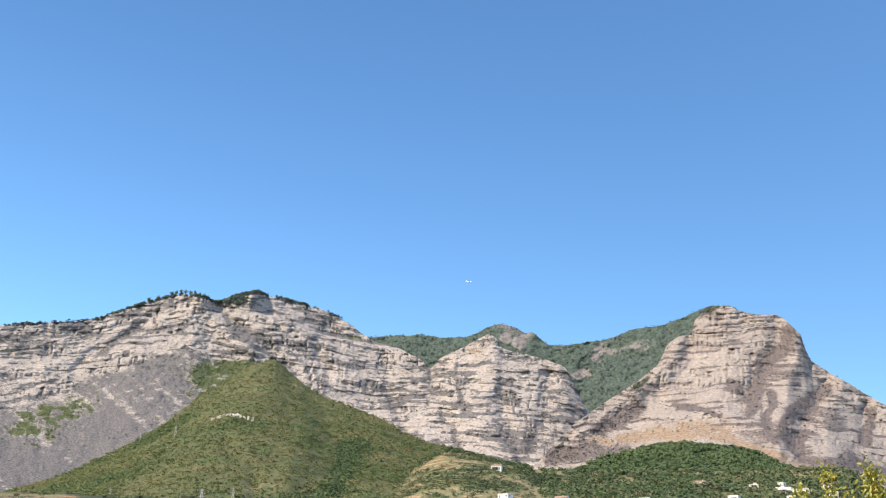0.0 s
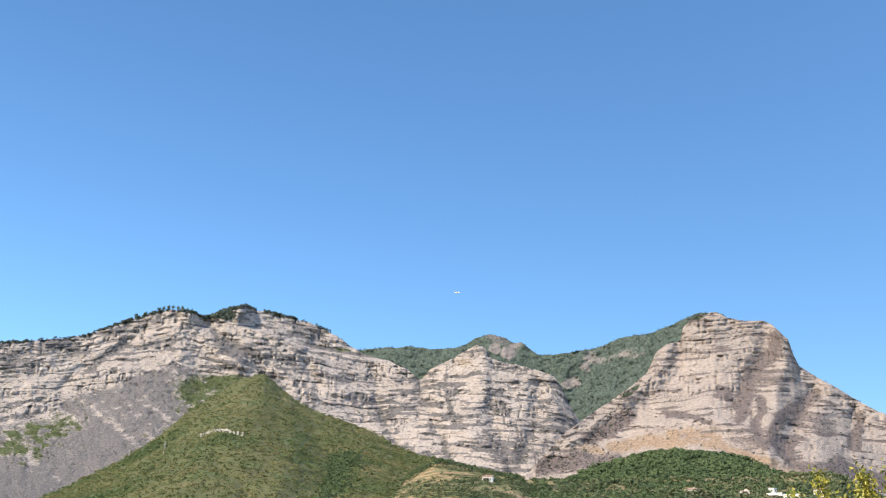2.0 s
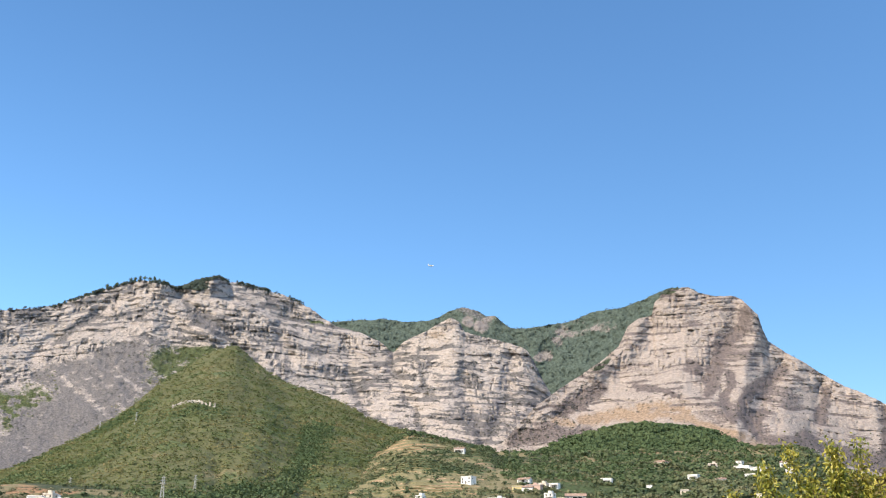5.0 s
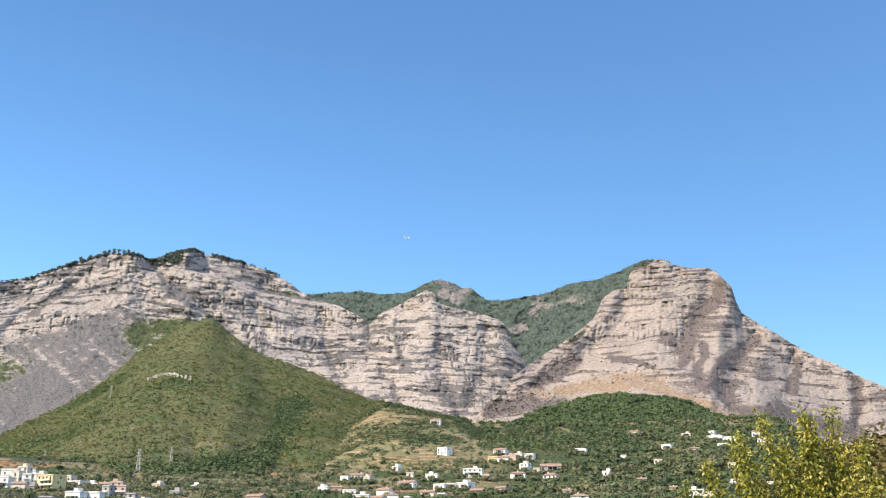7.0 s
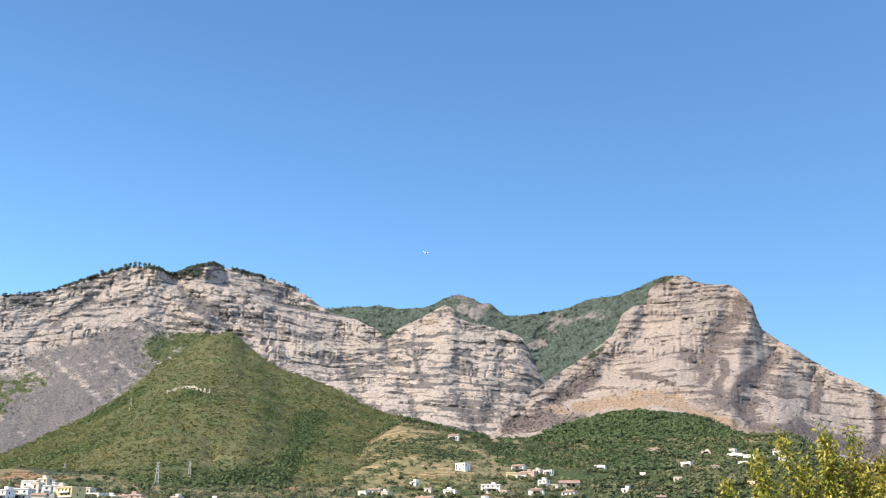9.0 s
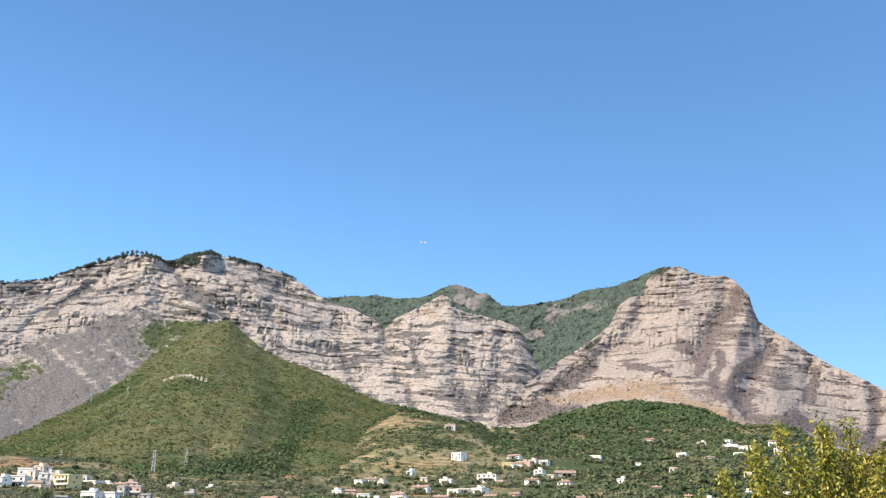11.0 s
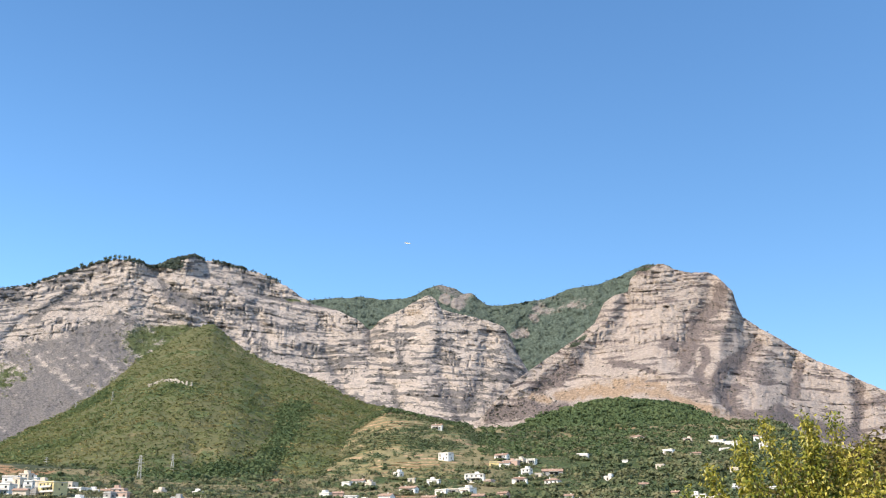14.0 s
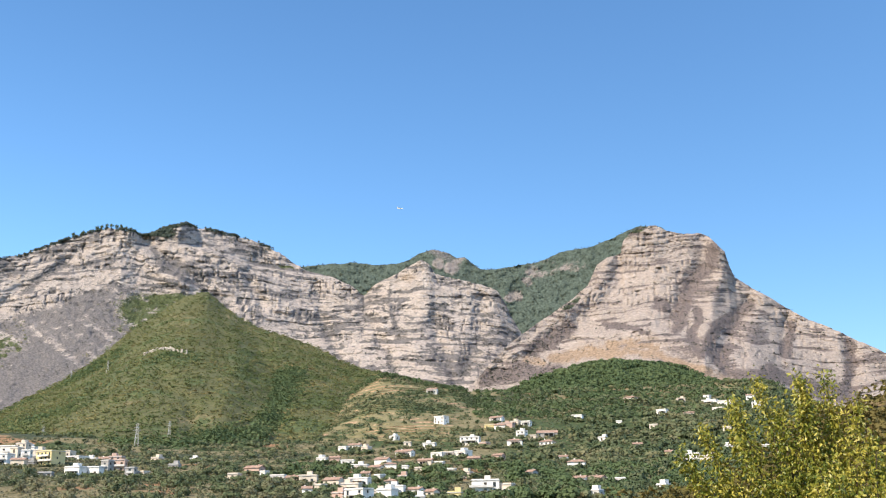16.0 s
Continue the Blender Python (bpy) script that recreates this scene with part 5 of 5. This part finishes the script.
def strut(bm, p, q, t):
    """A square bar between two points."""
    p, q = Vector(p), Vector(q)
    d = (q - p).normalized()
    u = d.orthogonal().normalized() * t
    w = d.cross(u)
    a_ = [bm.verts.new(p + s1 * u + s2 * w) for s1, s2 in ((1, 1), (-1, 1), (-1, -1), (1, -1))]
    b_ = [bm.verts.new(q + s1 * u + s2 * w) for s1, s2 in ((1, 1), (-1, 1), (-1, -1), (1, -1))]
    for k in range(4):
        bm.faces.new((a_[k], a_[(k + 1) % 4], b_[(k + 1) % 4], b_[k]))
    bm.faces.new(list(reversed(a_)))
    bm.faces.new(b_)
    return bm


def pylon(place, h):
    root = new("power_pylon")
    root.matrix_world = pose(*place, 0, 0, 25)
    tagged(root, "grey lattice steel power pylon on the scrub hillside", "pylon", "power line pylons")
    t, foot, top = h * 0.0042, h * 0.08, h * 0.02
    corner = lambda k, f: ((foot + (top - foot) * f) * (1, -1, -1, 1)[k], (foot + (top - foot) * f) * (1, 1, -1, -1)[k], h * f - 1.5 * (f == 0))
    for k in range(4):
        part("leg", strut(bmesh.new(), corner(k, 0), corner(k, 1), t), steel_mat, root)
    levels = [0, 0.2, 0.38, 0.54, 0.68, 0.8, 0.9]
    for lo, hi in zip(levels, levels[1:]):
        bm = bmesh.new()
        for k in range(4):
            strut(bm, corner(k, lo), corner((k + 1) % 4, hi), t * 0.6)
            strut(bm, corner((k + 1) % 4, lo), corner(k, hi), t * 0.6)
        part("bracing", bm, steel_mat, root)
    for f, w in ((0.74, 0.13), (0.85, 0.11), (0.96, 0.08)):
        bm = strut(bmesh.new(), (-h * w, 0, h * f), (h * w, 0, h * f), t * 0.9)
        strut(bm, (-h * w, 0, h * f), (0, 0, h * (f + 0.035)), t * 0.6)
        strut(bm, (h * w, 0, h * f), (0, 0, h * (f + 0.035)), t * 0.6)
        arm = part("cross_arm", bm, steel_mat, root)
        for sx in (-1, 1):
            part("insulator", strut(bmesh.new(), (sx * h * w, 0, h * f), (sx * h * w, 0, h * f - 0.9), t * 0.8), shutter_mat, arm)
    return root


for a, e, h in ((-17.06, 4.37, 21), (-15.39, 5.01, 14), (-21.82, 4.62, 15), (-18.84, 8.5, 16), (-20.67, 8.02, 15)):
    pylon(spot(hill_front, a, e), h)

# broken walls of a ruin on the hill
places = [spot(hill_front, a, e) for a, e in ((-17, 9.48), (-16.47, 9.71), (-16, 9.85), (-15.44, 9.74), (-14.57, 9.58))]
ruin = new("ruined_wall")
ruin.matrix_world = Matrix.Translation(places[0])
tagged(ruin, "broken pale stone walls of a ruin on the hill", "ruin")
rng = random.Random(9)
for p_, q_ in zip(places, places[1:]):
    for k in range(4):
        a_, b_ = p_.lerp(q_, k / 4) - places[0], p_.lerp(q_, (k + rng.uniform(0.4, 0.9)) / 4) - places[0]
        hgt = rng.uniform(3.0, 6.0)
        bm = bmesh.new()
        side = (b_ - a_).cross(Vector((0, 0, 1))).normalized() * rng.uniform(0.3, 1.2)
        lo = [a_ + side, b_ + side, b_ - side, a_ - side]
        hi = [c + Vector((0, 0, hgt * rng.uniform(0.4, 1.2))) for c in lo]
        vs = [bm.verts.new(c - Vector((0, 0, 4))) for c in lo] + [bm.verts.new(c) for c in hi]
        for f_ in ((3, 2, 1, 0), (4, 5, 6, 7), (0, 1, 5, 4), (1, 2, 6, 5), (2, 3, 7, 6), (3, 0, 4, 7)):
            bm.faces.new([vs[i] for i in f_])
        part("wall_section", bm, old_stone, ruin)

# fire-fighting aircraft in flight
plane_mat = plain_material("aircraft_paint", (0.75, 0.72, 0.6), 0.4, 0.1, 0.5)
# dark tone puts the underside's shade into the colour; engines share it
belly_mat = plain_material("aircraft_shade_tone", (0.1, 0.08, 0.06), 0.4, 0.1, 0.5)
pa, pe = -2.55, 18.05
px, py = polar(pa, 2900.0)
plane = new("aircraft")
plane.matrix_world = pose(px, py, EYE + 2900.0 * math.tan(radians(pe)), 8, 6, -28)
tagged(plane, "small pale twin-engine water bomber in flight", "aircraft")
bm = bmesh.new()
tube(bm, [(-9.8, 0, 1.2), (-6, 0, 0.5), (-2, 0, 0.1), (3, 0, 0), (7, 0, 0), (9.2, 0, 0.1), (10, 0, 0.2)], [0.2, 0.8, 1.3, 1.45, 1.35, 0.8, 0.15], 12)
part("fuselage", bm, plane_mat, plane)
bm = bmesh.new()
tube(bm, [(-3, 0, -1.1), (2, 0, -1.35), (7, 0, -1.2)], [0.3, 0.6, 0.3], 8)
part("hull", bm, belly_mat, plane, "keel toned dark as underside shade")
for sy in (-1, 1):
    part("wing", one_box(-0.6, 2.6, min(0.3 * sy, 14.2 * sy), max(0.3 * sy, 14.2 * sy), 1.45, 1.8), plane_mat, plane)
    part("tailplane", one_box(-9.6, -7.8, min(0, 5.2 * sy), max(0, 5.2 * sy), 3.4, 3.55), plane_mat, plane)
    bm = bmesh.new()
    tube(bm, [(-0.8, 4.3 * sy, 1.6), (1.5, 4.3 * sy, 1.7), (4.2, 4.3 * sy, 1.7)], [0.25, 0.6, 0.4], 8)
    part("engine", bm, belly_mat, plane)
bm = bmesh.new()
vs = [bm.verts.new(c) for c in ((-6.2, -0.15, 0.9), (-9.8, -0.15, 1.3), (-10.2, -0.15, 5.6), (-8.4, -0.15, 5.6), (-6.2, 0.15, 0.9), (-9.8, 0.15, 1.3), (-10.2, 0.15, 5.6), (-8.4, 0.15, 5.6))]
for f_ in ((0, 1, 2, 3), (7, 6, 5, 4), (0, 4, 5, 1), (1, 5, 6, 2), (2, 6, 7, 3), (3, 7, 4, 0)):
    bm.faces.new([vs[i] for i in f_])
part("fin", bm, plane_mat, plane)

# ---- single trees ----
def tree_thing(name, h, wide, seed, mat, label, group, conifer_top=False):
    """A tree of its own: a tapered trunk with limbs, and a ragged crown."""
    root = new(name)
    tagged(root, label, "tree", group)
    bm = bmesh.new()
    tube(bm, [(0, 0, -1.0), (0.05 * h * 0.1, 0, h * 0.25), (0, 0.02 * h, h * 0.55), (0, 0, h * 0.8)], [h * 0.035, h * 0.028, h * 0.02, h * 0.008], 6)
    part("trunk", bm, bark_mat, root)
    rng = random.Random(seed)
    for k in range(4):
        an = k * 1.6 + rng.uniform(0, 0.6)
        z0 = h * rng.uniform(0.35, 0.55)
        bm = bmesh.new()
        tube(bm, [(0, 0, z0), (wide * 0.35 * math.cos(an), wide * 0.35 * math.sin(an), z0 + h * 0.12), (wide * 0.7 * math.cos(an), wide * 0.7 * math.sin(an), z0 + h * 0.2)], [h * 0.014, h * 0.01, h * 0.004], 5)
        part("limb", bm, bark_mat, root)
    co, nr = crown_template(seed, 170, 9, 0.9)
    low = h * (0.34 if conifer_top else 0.22)
    co = co * np.array([wide, wide, (h - low) / max(1e-6, co[:, 2].max())]) + np.array([0, 0, low])
    me = bpy.data.meshes.new("crown")
    fill_mesh(me, co, np.arange(len(co)).reshape(-1, 3), True)
    me.normals_split_custom_set_from_vertices(nr.astype(np.float32))
    me.materials.append(mat)
    crown = new("crown", me)
    crown.parent = root
    return root


rng = np.random.default_rng(77)
kinds = [tree_thing("tree", 7.0, 3.2, 501, valley_leaf, "round-crowned green tree standing on the valley floor", "valley trees"),
         tree_thing("tree", 5.5, 2.8, 502, grove_leaf, "grey-green olive tree in the grove", "olive trees"),
         tree_thing("tree", 8.5, 3.4, 503, forest_leaf, "tall dark green tree between the houses", "tall trees")]
made = 0
while made < 60:
    tb, td = rng.uniform(-24, 18), rng.uniform(455, 640)
    if any(abs(math.radians(tb - hb) * hd) < hw * 0.5 + 4 and hd - 25 < td < hd + 12 for hb, hd, hw in house_places):
        continue
    tx_, ty_ = polar(tb, td)
    m4 = pose(tx_, ty_, float(ground_z(np.array([tx_]), np.array([ty_]))[0]), 0, 0, rng.uniform(0, 360))
    kind = kinds[1 if tb < -6 and rng.uniform() < 0.7 else rng.integers(0, 3)]
    if made < 3:
        kinds[made].matrix_world = m4
    else:
        copy_thing(kind, m4)
    made += 1

pine = tree_thing("pine_tree", 19.0, 5.6, 504, forest_leaf, "tall dark pine with a bare trunk on the rocky crest", "crest pines", True)
for k, (a, e) in enumerate(((-19.96, 16.12), (-19.69, 16.2), (-19.45, 16.28), (-19.24, 16.3), (-18.93, 16.29), (-18.69, 16.28), (-18.41, 16.23), (-18.13, 16.19), (-21.18, 15.65), (-20.69, 15.81))):
    at = Matrix.Translation(spot(massif_front, a, e)) @ pose(0, 0, -1.5, 0, 0, 50 * k)
    if k == 0:
        pine.matrix_world = at
    else:
        copy_thing(pine, at)
